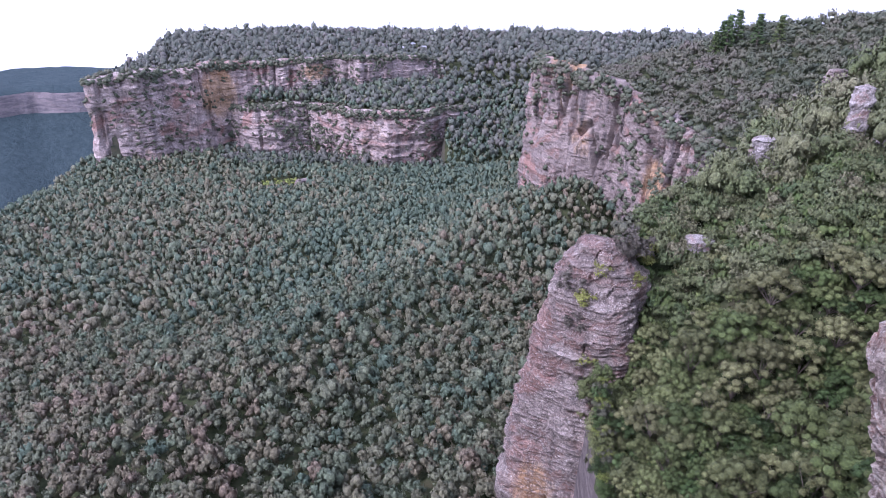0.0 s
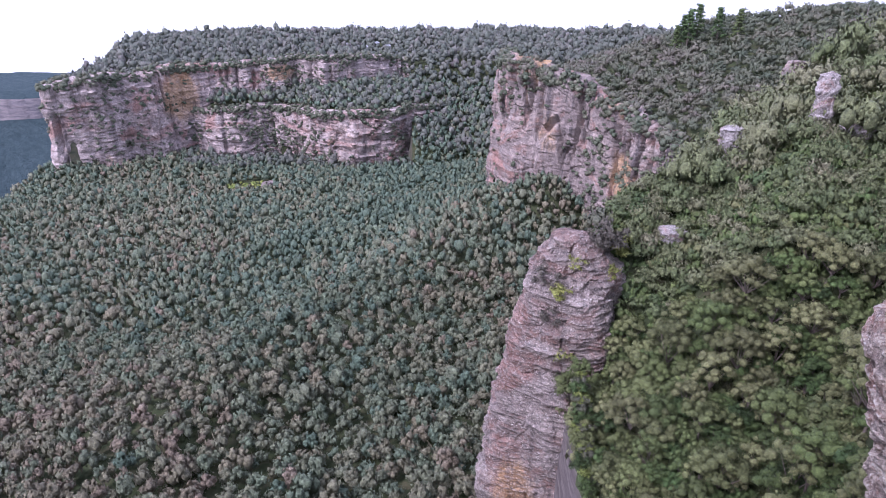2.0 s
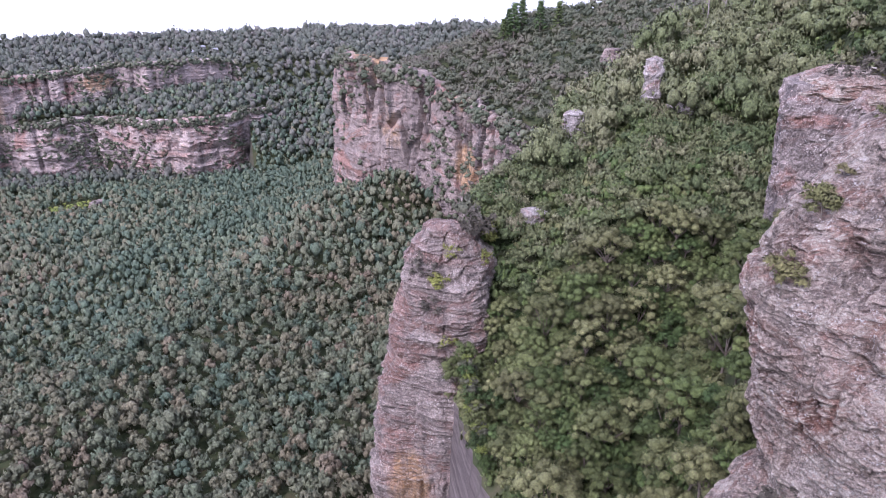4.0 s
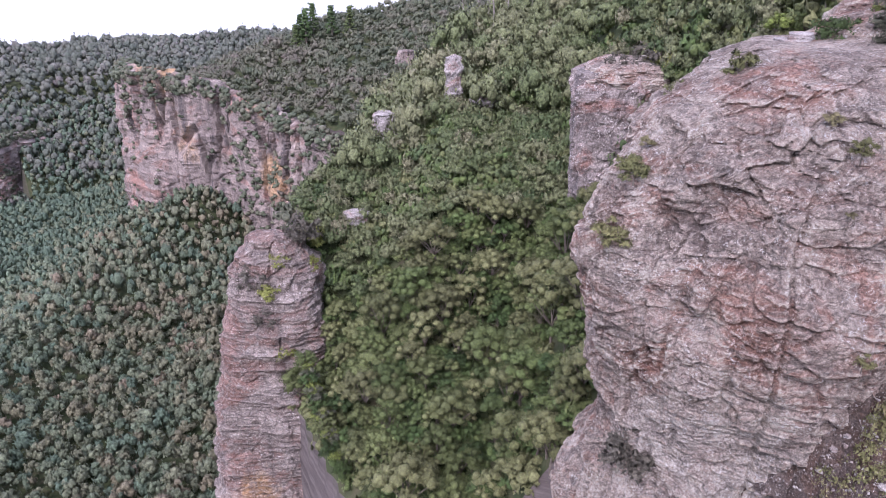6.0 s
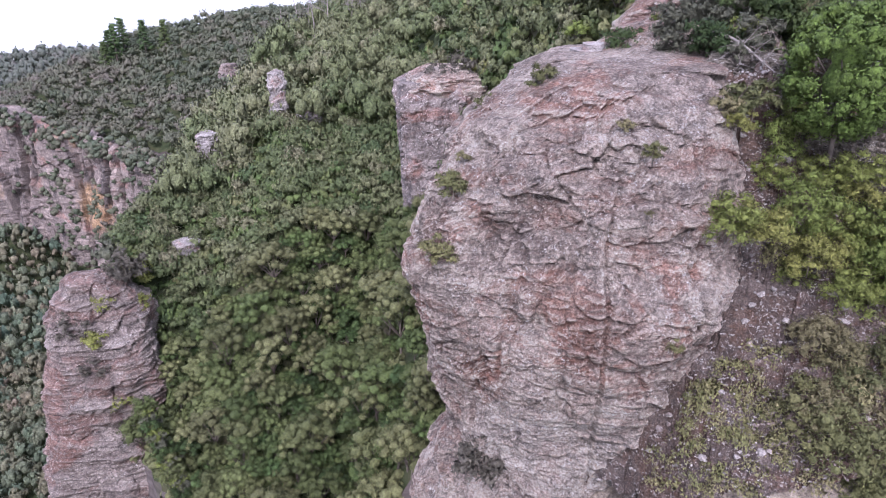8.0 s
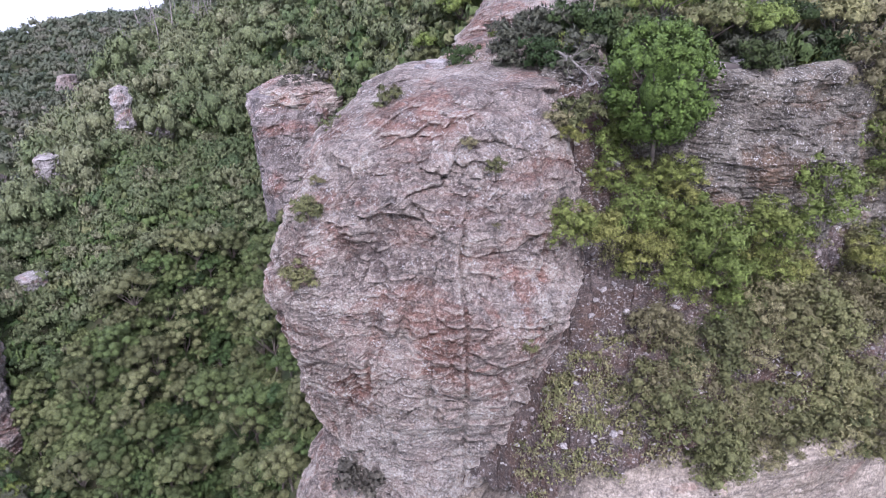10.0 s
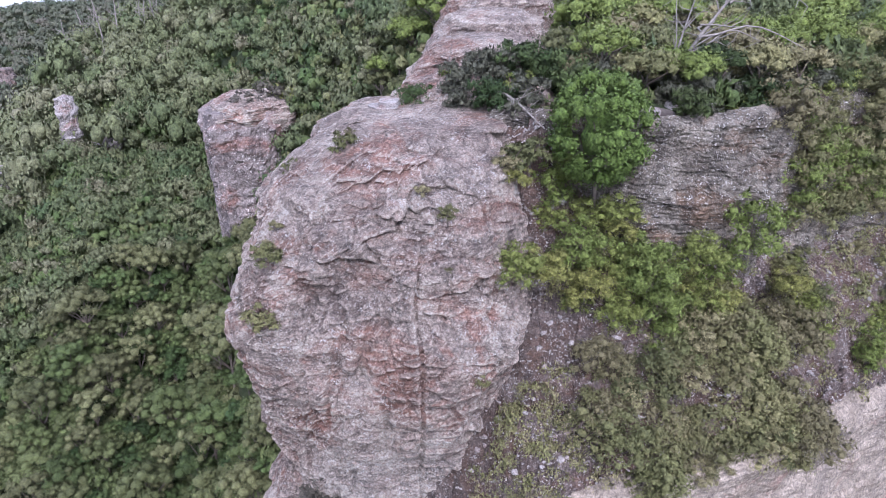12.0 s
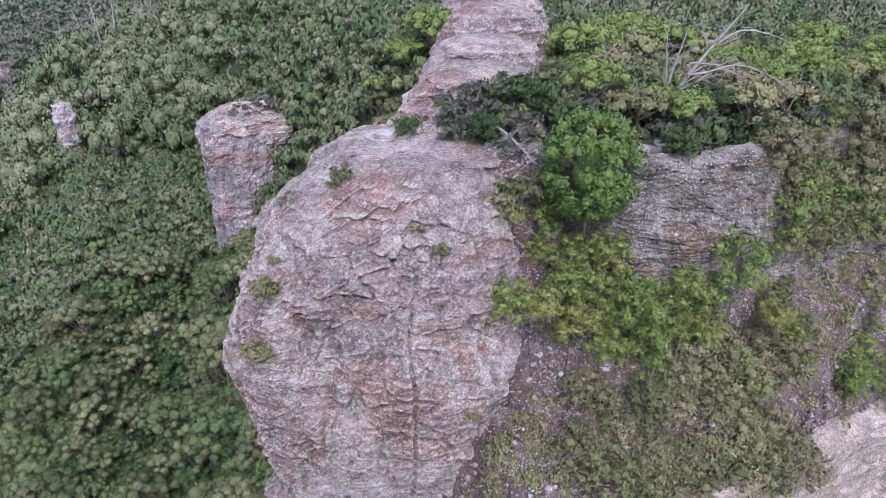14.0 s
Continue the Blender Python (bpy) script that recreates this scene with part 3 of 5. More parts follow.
rock_mass("headland_rock", (33.6, 25.4), [(60, 1, 0, 16, 16), (150, 1, 0, 12.2, 12.2), (163, 1, 0, 10.0, 10.0), (169.5, 0.8, 0, 8.0, 7.8), (173, 0.5, 0, 8.0, 8.0), (178.5, 0, 0, 9.2, 9.0), (183, 0, 0, 9.5, 9.2), (187, 0.5, 0, 8.6, 8.3), (190, 1.6, -0.4, 7.4, 7.0), (191.8, 3.0, -0.6, 6.4, 6.0), (192.8, 4.6, -0.8, 5.2, 5.0), (193.3, 6.0, -0.8, 0.6, 0.6)], ROCK_NEAR, "huge overhanging pinkish grey sandstone headland with bedding ledges", size=1.2, around=400, up=330, square=2.7, turn=25, ledge=0.13, block=0.66, lump=0.7, facet=1.5, fine_from=162, wavy=0.6)
tower = tagged(new("rock_tower"), "dark streaked square sandstone tower beside a gully", "rock")
tower_body = rock_mass("body", (64, 63.5), [(150, 0, 0, 6, 6), (166, 0, 0, 3.8, 3.8), (172, 0, 0, 4.6, 4.6), (182, 0, 0, 5.4, 5.2), (184, 0.4, 0, 5.0, 4.8), (184.6, 0.6, 0, 0.6, 0.6)], ROCK_TOWER, "dark streaked square sandstone tower beside a gully", size=1.0, around=150, up=110, square=4.5, turn=40, ledge=0.12, block=0.5, facet=0.8)
tower_cap = rock_mass("cap", (64.6, 63.0), [(181.6, 0, 0, 4.9, 4.7), (183.2, 0.1, 0, 5.5, 5.2), (184.4, 0.3, 0, 5.0, 4.6), (185.2, 0.4, 0, 3.0, 2.8), (185.5, 0.5, 0, 0.4, 0.4)], ROCK_NEAR, "reddish broken top layer", size=0.9, around=110, up=40, square=4.0, turn=40, ledge=0.3, block=0.6, facet=0.8)
for piece in (tower_body, tower_cap):
    piece.parent = tower
    del piece["category"]
for k, (d, wide, aside) in enumerate(((2.5, 4.6, 2.6), (7.0, 4.2, 1.6), (12.0, 3.8, 0.8), (17.0, 3.6, 0.2), (22.5, 3.6, 0.0))):
    cx, cy, high = 43 + 0.89 * d - 0.46 * aside, 20.5 + 0.46 * d + 0.89 * aside, 194.0 + 0.33 * d + 0.3 * (k % 2)
    rock_mass("ridge_rock", (cx, cy), [(high - 7, 0, 0, 5.2, wide * 1.7), (high - 2.2, 0, 0, 4.4, wide * 1.3), (high - 0.8, 0.2, 0, 3.9, wide), (high - 0.15, 0.5, 0.2, 3.0, wide * 0.6), (high, 0.6, 0.3, 0.3, 0.3)], ROCK_NEAR, "pale bare sandstone slab stepping up the ridge crest", size=0.8, around=110, up=44, turn=27, square=2.8, ledge=0.3)["group"] = "slabs on the ridge"

# ---------------------------------------------------------------- plants
PHI = (1 + 5 ** 0.5) / 2
ICO = np.array([(-1, PHI, 0), (1, PHI, 0), (-1, -PHI, 0), (1, -PHI, 0), (0, -1, PHI), (0, 1, PHI), (0, -1, -PHI), (0, 1, -PHI), (PHI, 0, -1), (PHI, 0, 1), (-PHI, 0, -1), (-PHI, 0, 1)]) / 1.902
near_pair = np.linalg.norm(ICO[:, None] - ICO[None], axis=-1) < 1.1
ICO_FACES = np.array([(a, b, c) if np.dot(np.cross(ICO[b] - ICO[a], ICO[c] - ICO[a]), ICO[a]) > 0 else (a, c, b) for a in range(12) for b in range(a + 1, 12) for c in range(b + 1, 12) if near_pair[a, b] and near_pair[b, c] and near_pair[a, c]])


def leaf_clumps(r, clumps, leaves, leaf, core=0.6, flat=0.8, rise=-0.3, slim=0.5):
    """Billows of leaves: a rough kernel each, set about with overlapping leaf sprays. clumps: rows of x, y, z, radius.
    Gives vertices, faces and the rounded normals of the billows."""
    vs, fs, ns, n = [], [], [], 0
    rows = np.array(clumps, float)
    middle = rows[:, :3].mean(0) - (0, 0, 0.3 * np.ptp(rows[:, 2]) + 0.2 * rows[:, 3].mean())
    for x, y, z, rad in clumps:
        if core:
            lumps = core + 0.25 * fbm(ICO * 1.7 + (x, y, z), 3)[:, None]
            vs.append(ICO * rad * lumps * (1, 1, flat) + (x, y, z))
            fs.append(ICO_FACES + n)
            ns.append(ICO)
            n += 12
        w = r.normal(size=(leaves * 4, 3))
        w /= np.linalg.norm(w, axis=1)[:, None]
        w = w[w[:, 2] > rise + r.uniform(-0.4, 0.3, len(w))][:leaves]
        k = len(w)
        at = w * rad * r.uniform(0.6, 1.12, (k, 1)) * (1, 1, flat) + (x, y, z)
        face = w + 0.55 * r.normal(size=(k, 3))
        face /= np.linalg.norm(face, axis=1)[:, None]
        side = np.cross(face, r.normal(size=(k, 3)))
        side /= np.linalg.norm(side, axis=1)[:, None]
        other = np.cross(face, side)
        big = leaf * r.uniform(0.55, 1.45, (k, 1))
        vs.append(np.stack([at - side * big * slim, at + side * big * slim, at + other * big * (1.6 - slim)], 1).reshape(-1, 3))
        whole = np.array((x, y, z)) - middle
        soft = w + 0.45 * whole / max(np.linalg.norm(whole), 1e-6) + 0.3 * face + (0, 0, 0.15)
        ns.append(np.repeat(soft / np.linalg.norm(soft, axis=1)[:, None], 3, 0))
        fs.append(np.arange(3 * k).reshape(-1, 3) + n)
        n += 3 * k
    return np.concatenate(vs), np.concatenate(fs), np.concatenate(ns)


def tube(path, radii, sides=5):
    """A bent, tapered stick as quads."""
    path, n = np.array(path, float), len(path)
    run = np.gradient(path, axis=0)
    run /= np.linalg.norm(run, axis=1)[:, None]
    ref = np.where(np.abs(run[:, 2:3]) > 0.9, [[1.0, 0, 0]], [[0, 0, 1.0]])
    a = np.cross(run, ref)
    a /= np.linalg.norm(a, axis=1)[:, None]
    b = np.cross(run, a)
    t = np.linspace(0, 2 * np.pi, sides, endpoint=False)
    v = path[:, None] + np.array(radii)[:, None, None] * (np.cos(t)[None, :, None] * a[:, None] + np.sin(t)[None, :, None] * b[:, None])
    i, j = np.meshgrid(np.arange(n - 1), np.arange(sides), indexing="ij")
    k = (j + 1) % sides
    return v.reshape(-1, 3), np.stack([i * sides + j, i * sides + k, (i + 1) * sides + k, (i + 1) * sides + j], -1).reshape(-1, 4)


def join(parts):
    vs, fs, n = [], [], 0
    for v, f in parts:
        vs.append(v)
        fs.append(f + n)
        n += len(v)
    return np.concatenate(vs), np.concatenate(fs)


def crown_shape(r, lobes, leaves, leaf, spread=0.55, tall=0.8, core=0.82):
    """A far tree's crown, about one metre in radius, with its foot at z = 0."""
    rows = []
    for k in range(lobes):
        a, d = 2.4 * k + r.uniform(-0.5, 0.5), spread * math.sqrt((k + 0.3) / lobes)
        rows.append((d * math.cos(a), d * math.sin(a), tall + r.uniform(-0.2, 0.2) - 0.3 * d, r.uniform(0.4, 0.6) * (1.25 if lobes < 4 else 1.0)))
    return leaf_clumps(r, rows, leaves // lobes, leaf, core=core)


def forest(name, x, y, size, tint, shapes, material, label, tall=1.0, category="forest", z=None):
    """A wood that nobody could count, as one mesh. size: crown radius of each tree."""
    z = land(x, y) if z is None else z
    turn, kind = rng.uniform(0, 6.28, len(x)), rng.integers(0, len(shapes), len(x))
    height = size * tall * rng.uniform(0.8, 1.35, len(x))
    vs, fs, ts, ns, n = [], [], [], [], 0
    for k, (v, f, up) in enumerate(shapes):
        i = np.flatnonzero(kind == k)
        c, s = np.cos(turn[i])[:, None], np.sin(turn[i])[:, None]
        p = np.stack([x[i][:, None] + size[i][:, None] * (v[None, :, 0] * c - v[None, :, 1] * s), y[i][:, None] + size[i][:, None] * (v[None, :, 0] * s + v[None, :, 1] * c), z[i][:, None] + height[i][:, None] * v[None, :, 2]], -1)
        vs.append(p.reshape(-1, 3))
        ns.append(np.stack([up[None, :, 0] * c - up[None, :, 1] * s, up[None, :, 0] * s + up[None, :, 1] * c, np.repeat(up[None, :, 2], len(i), 0)], -1).reshape(-1, 3))
        fs.append((f[None] + (n + np.arange(len(i)) * len(v))[:, None, None]).reshape(-1, 3))
        ts.append(np.repeat(tint[i], len(v)))
        n += len(i) * len(v)
    ob = mesh_object(name, np.concatenate(vs), np.concatenate(fs), material, smooth=True, tint=np.concatenate(ts), normals=np.concatenate(ns))
    return tagged(ob, label, category, kind="stuff")


def sown(x0, x1, y0, y1, gap):
    """Points on a jittered grid."""
    gx, gy = np.meshgrid(np.arange(x0, x1, gap), np.arange(y0, y1, gap * 0.9))
    gx = gx + (np.arange(gx.shape[0]) % 2)[:, None] * gap * 0.5
    x = (gx + rng.uniform(-0.42, 0.42, gx.shape) * gap).ravel()
    y = (gy + rng.uniform(-0.42, 0.42, gy.shape) * gap).ravel()
    return x, y


def bearing(x, y):
    return np.degrees(np.arctan2(x, y))


def steepness(x, y):
    return np.hypot(land(x + 0.8, y) - land(x - 0.8, y), land(x, y + 0.8) - land(x, y - 0.8)) / 1.6


r = np.random.default_rng(21)
VALLEY_NEAR = [crown_shape(r, 5, 90, 0.2, 0.6, 0.9, 0.7) for _ in range(8)]
VALLEY_FAR = [crown_shape(r, 2, 20, 0.3, 0.4, 0.85, 0.75) for _ in range(6)]
HILL_NEAR = [crown_shape(r, 9, 450, 0.095, 0.75, 1.0, 0.5) for _ in range(6)]
HILL_SHAPES = [crown_shape(r, 5, 100, 0.17, 0.66, 0.95, 0.56) for _ in range(6)]
PLATEAU_SHAPES = [crown_shape(r, 2, 26, 0.3) for _ in range(5)]
SLOPE_SHAPES = [crown_shape(r, 9, 306, 0.125, 0.75, 0.9, 0.46) for _ in range(6)]

x, y = sown(-420, 130, 90, 800, 4.7)
far, az = np.hypot(x, y), bearing(x, y)
hill_in, far_in = inside(x, y, HILL_EDGE), inside(x, y, FAR_EDGE)
ok = (far > 125) & (az > -37) & (az < 20) & (hill_in < -3) & (far_in < -4) & (steepness(x, y) < 1.6) & (x > -420) & (np.hypot(x + 106, (y - 622) * 0.6) > 13) & (np.hypot(x + 130, y - 630) > 20)
x, y, far = x[ok], y[ok], far[ok]
drift = 0.4 + 0.3 * fbm(np.stack([x / 60, y / 60, 0 * x], -1), 3) + np.where(x + 0.25 * y < 0, 0.06, -0.05) - 0.12 * smooth_step(420, 700, far)
drift = drift - 0.22 * smooth_step(70, 25, to_line(x, y, [(30, 640), (60, 520), (-20, 420), (-80, 330)])[0]) + 0.12 * smooth_step(450, 250, far)
tint = np.clip(drift + rng.normal(0, 0.23, len(x)), 0, 1)
size = rng.uniform(2.1, 3.7, len(x)) * np.where(rng.random(len(x)) < 0.12, 1.3, 1)
k = far < 330
forest("valley_forest", x[k], y[k], size[k], tint[k], VALLEY_NEAR, LEAF_VALLEY, "dense tall eucalypt forest filling the valley floor", 1.6)
forest("valley_forest", x[~k], y[~k], size[~k], tint[~k], VALLEY_FAR, LEAF_VALLEY, "dense dark green forest on the talus below the cliffs", 1.8)

HOUSES = [(-92, 915, 20), (-44, 922, 80), (-20, 905, 10), (-6, 930, 60), (8, 912, 15)]
x, y = sown(-340, 420, 690, 1060, 9.4)
az, far_in = bearing(x, y), inside(x, y, FAR_EDGE)
ok = (far_in > 3) & (az > -27) & (az < 26)
ok |= (far_in <= 3) & (x > -200) & (x < 200) & (y > 640) & (y < 880) & (inside(x, y, HILL_EDGE) < 0) & (steepness(x, y) < 1.4)
for hx, hy, _ in HOUSES:
    ok &= ~((np.abs(x - hx) < 9) & (y < hy + 9) & (y > hy - 17))
x, y = x[ok], y[ok]
forest("plateau_forest", x, y, rng.uniform(4.4, 6.8, len(x)), np.clip(rng.normal(0.4, 0.22, len(x)), 0, 1), PLATEAU_SHAPES, LEAF_PLATEAU, "grey-green bushland covering the distant plateau", 1.4)

x, y = sown(20, 420, 60, 760, 6.4)
x2, y2 = sown(20, 230, -20, 230, 5.0)
near, far2 = np.hypot(x, y) < 230, np.hypot(x2, y2) < 230
x, y = np.r_[x[~near], x2[far2]], np.r_[y[~near], y2[far2]]
far, az, hill_in = np.hypot(x, y), bearing(x, y), inside(x, y, HILL_EDGE)
ok = (hill_in > 2.5) & (far > 118) & (0.8 * x - 0.6 * y < 64) & (far < 720) & (az > 6) & (az < 104) & ((far < 460) | (az < 42)) & ((far < 260) | (az < 62))
x, y, far = x[ok], y[ok], far[ok]
tint = np.clip(0.5 + 0.5 * fbm(np.stack([x / 40, y / 40, 0 * x], -1), 3) + rng.normal(0, 0.18, len(x)), 0, 1)
size = rng.uniform(2.9, 5.0, len(x))
k = far < 230
forest("hillside_forest", x[k], y[k], size[k] * 0.85, tint[k], HILL_NEAR, LEAF_UPPER, "green and grey eucalypts crowding the upper slope", 1.35)
x, y, size, tint = x[~k], y[~k], size[~k], tint[~k]
forest("hillside_forest", x, y, size, tint, HILL_SHAPES, LEAF_HILL, "grey-green eucalypt bush on the hillside above the cliffs", 1.35)


def on_face(name, share, low, high, seed):
    """Bushes that cling to a cliff, in drifts."""
    rr = np.random.default_rng(seed)
    p = FACES[name]
    m = p.shape[1]
    p = p[:, int(m * low) : int(m * high)].reshape(-1, 3)
    drift = fbm(p / (38, 38, 24), 3) + 0.25 * rr.normal(size=len(p))
    i = np.flatnonzero((drift > 0.12) & (rr.random(len(p)) < share))
    return p[i]


def clinging(name, faces, shapes, material, label, small, big):
    p = np.concatenate(faces)
    forest(name, p[:, 0], p[:, 1], rng.uniform(small, big, len(p)), np.clip(rng.normal(0.4, 0.25, len(p)), 0, 1), shapes, material, label, 1.0, "scrub", p[:, 2] - small * 0.7)


def along_top(name, share, seed):
    rr = np.random.default_rng(seed)
    p = FACES[name]
    p = p[:, int(p.shape[1] * 0.9) :].reshape(-1, 3)
    return p[rr.random(len(p)) < share]


clinging("rim_scrub", [along_top("cliff_far", 0.34, 4), along_top("cliff_terrace", 0.4, 5), along_top("cliff_middle", 0.12, 6)], PLATEAU_SHAPES, LEAF_HILL, "grey-green scrub overhanging the tops of the cliffs", 2.2, 4.2)
clinging("cliff_scrub", [on_face("cliff_far", 0.12, 0.1, 0.97, 1), on_face("cliff_terrace", 0.26, 0.05, 0.97, 2), on_face("cliff_middle", 0.04, 0.05, 0.98, 3)], PLATEAU_SHAPES, LEAF_HILL, "dark bushes clinging to ledges of the cliffs", 1.6, 3.4)


x, y = sown(20, 190, 90, 420, 2.6)
edge_in = inside(x, y, HILL_EDGE)
ok = (edge_in < 1.0) & (edge_in > -4.5) & (y < 345)
x, y = x[ok], y[ok]
forest("edge_scrub", x, y, rng.uniform(1.4, 2.6, len(x)), np.clip(rng.normal(0.45, 0.25, len(x)), 0, 1), HILL_SHAPES, LEAF_HILL, "grey-green scrub hanging down the broken edge of the slope", 1.1, "scrub", land(x, y) - 0.8)


def tree_parts(r, height, spread, clumps, leaves, leaf, wood=0.14, core=0.52, slim=0.5):
    """Bent trunk with limbs, and a crown of leafy billows at their ends, as arrays."""
    wood_parts, rows = [], []
    lean = r.normal(0, 0.12, 2)
    fork = np.array([lean[0] * height * 0.5, lean[1] * height * 0.5, height * r.uniform(0.25, 0.4)])
    wood_parts.append(tube([(0, 0, -0.8), fork * (0.5, 0.4, 0.5), fork], [wood, wood * 0.85, wood * 0.7]))
    domed = core > 0.5
    for k in range(clumps):
        a, d = 2.4 * k + r.uniform(-0.6, 0.6), spread * math.sqrt((k + 0.5) / clumps) * 0.82
        top = height * (0.92 - 0.34 * (d / spread) ** 2) if domed else height * r.uniform(0.1, 0.94) - 0.3 * d
        tip = np.array([fork[0] + d * math.cos(a), fork[1] + d * math.sin(a), top + r.normal(0, 0.07 * height)])
        if k % 3 == 0:
            wood_parts.append(tube([fork, (fork + tip) / 2 + r.normal(0, 0.15, 3), tip], [wood * 0.55, wood * 0.35, wood * 0.12], 4))
        rows.append((*tip, spread * r.uniform(0.18, 0.38)))
    return join(wood_parts), leaf_clumps(r, rows, leaves, leaf, flat=0.82, core=core * 0.9, slim=slim)


def tree_model(name, label, r, height, spread, clumps, leaves, leaf, material, tint, group="", category="tree", wood=0.14, stem="trunk", top_name="crown", core=0.52, slim=0.5):
    """A tree or bush: an empty at its foot with a trunk and a crown."""
    (wv, wf), (cv, cf, up) = tree_parts(r, height, spread, clumps, leaves, leaf, wood, core, slim)
    top = new(name)
    mesh_object(stem, wv, wf, BARK, top, True)
    mesh_object(top_name, cv, cf, material, top, True, tint=np.full(len(cv), tint), normals=up)
    return tagged(top, label, category, group)


def plant(model, used, x, y, z, turn, scale):
    """Sets the model itself down at the first place and copies at the others."""
    m = Matrix.LocRotScale((x, y, z), Euler((0, 0, turn)), (scale, scale, scale))
    if model not in used:
        used.append(model)
        model.matrix_basis = m
        return model
    return copy_thing(model, m)


r = np.random.default_rng(33)
gully = "trees in the gully"
GULLY_TREES = [tree_model("gully_tree", text, r, h, w, n + 16, 84, 0.125, LEAF_SLOPE, t, gully, core=0.72) for text, h, w, n, t in (
    ("round green eucalypt with a dense crown in the gully", 4.6, 2.3, 11, 0.35),
    ("dark green low tree crowded among others in the gully", 3.8, 2.2, 10, 0.1),
    ("olive-green eucalypt with a spreading crown in the gully", 5.6, 2.7, 13, 0.65),
    ("yellow-green young eucalypt with a flat crown on the slope", 4.8, 2.4, 10, 0.95),
    ("tall grey-green eucalypt above its neighbours on the slope", 6.6, 2.6, 12, 0.8),
    ("bright green leafy tree on the steep slope", 4.0, 2.1, 11, 0.5))]
LEAF_BLOOM = foliage("blossom", (0.18, 0.2, 0.07), (0.33, 0.33, 0.14), (0.42, 0.41, 0.24), grain=4.0)
bloom = tree_model("flowering_tree", "small tree with pale yellow blossom in the gully", r, 4.6, 1.6, 16, 80, 0.12, LEAF_BLOOM, 0.5, core=0.6)
bloom.matrix_basis = pose(42.6, 53.8, float(land(42.6, 53.8)) + 0.8)
x, y = sown(16, 120, -25, 150, 2.15)
far, az, hill_in, steep = np.hypot(x, y), bearing(x, y), inside(x, y, HILL_EDGE), steepness(x, y)
ok = (hill_in > 0.5) & (far < 120) & (az > 8) & (az < 103) & (far > 38) & (np.hypot(x - 33.7, y - 25.5) > 10.5) & (np.hypot(x - 64, y - 63.5) > 5) & (to_line(x, y, [(42, 21), (66, 32)])[0] > 3.2) & (np.hypot(x - 30, y - 92) > 6.5)
x, y, far, az = x[ok], y[ok], far[ok], az[ok]
ground = land(x, y)
on_ridge = (0.8 * x - 0.6 * y > 12) & (np.hypot(x, y) < 98)
ridge_group = "trees on the ridge"
RIDGE_TREES = [tree_model("ridge_tree", text, r, h, w, n + 8, 76, 0.15, m, t, ridge_group, core=0.6, slim=0.36) for text, h, w, n, t, m in (
    ("low grey-green tree in dense scrub on the ridge", 3.4, 2.0, 14, 0.65, LEAF_HEATH),
    ("dark green bushy tree on the ridge above the wall", 3.8, 2.1, 14, 0.65, LEAF_SLOPE),
    ("olive-green scrubby tree on the ridge", 3.0, 1.9, 13, 0.8, LEAF_HEATH),
    ("fresh green spreading tree on the ridge", 3.6, 2.2, 14, 0.3, LEAF_BUSH))]
for models, ridge_side, most, cx, cy in ((GULLY_TREES, False, 295, 32, 50), (RIDGE_TREES, True, 240, 42, 14)):
    i = np.flatnonzero(on_ridge == ridge_side)
    i = i[np.argsort(np.hypot(x[i] - cx, y[i] - cy))][:most]
    used = []
    for n, k in enumerate(i):
        plant(models[int(rng.integers(0, len(models))) if n >= len(models) else n], used, x[k], y[k], ground[k] - 0.2, rng.uniform(0, 6.28), rng.uniform(0.6, 0.9) + 0.55 * rng.random() ** 3)
    x, y, ground, on_ridge = (np.delete(v, i) for v in (x, y, ground, on_ridge))
bx, by = sown(18, 215, -25, 215, 2.0)
far, az = np.hypot(bx, by), bearing(bx, by)
ok = (inside(bx, by, HILL_EDGE) > 0.5) & (far < 200) & (far > 32) & (az > 8) & (az < 100) & (0.8 * bx - 0.6 * by < 50) & (np.hypot(bx - 64, by - 63.5) > 4.5) & (to_line(bx, by, [(42, 21), (66, 32)])[0] > 2.6) & (np.hypot(bx - 33.6, by - 25.4) > 10)
bx, by = bx[ok], by[ok]
UNDER = [crown_shape(r, 4, 64, 0.22, 0.7, 0.35, 0.55) for _ in range(5)]
forest("undergrowth", bx, by, rng.uniform(1.2, 2.2, len(bx)), np.clip(rng.normal(0.4, 0.3, len(bx)), 0, 1), UNDER, LEAF_SLOPE, "low green undergrowth between the trees on the slopes", 1.3, "undergrowth", land(bx, by) + 0.3)
forest("ridge_scrub", x, y, rng.uniform(1.2, 2.1, len(x)), np.clip(rng.normal(0.5, 0.28, len(x)), 0, 1), SLOPE_SHAPES, LEAF_UPPER, "dense green scrub and low eucalypts on the upper slopes", 1.3, "scrub")

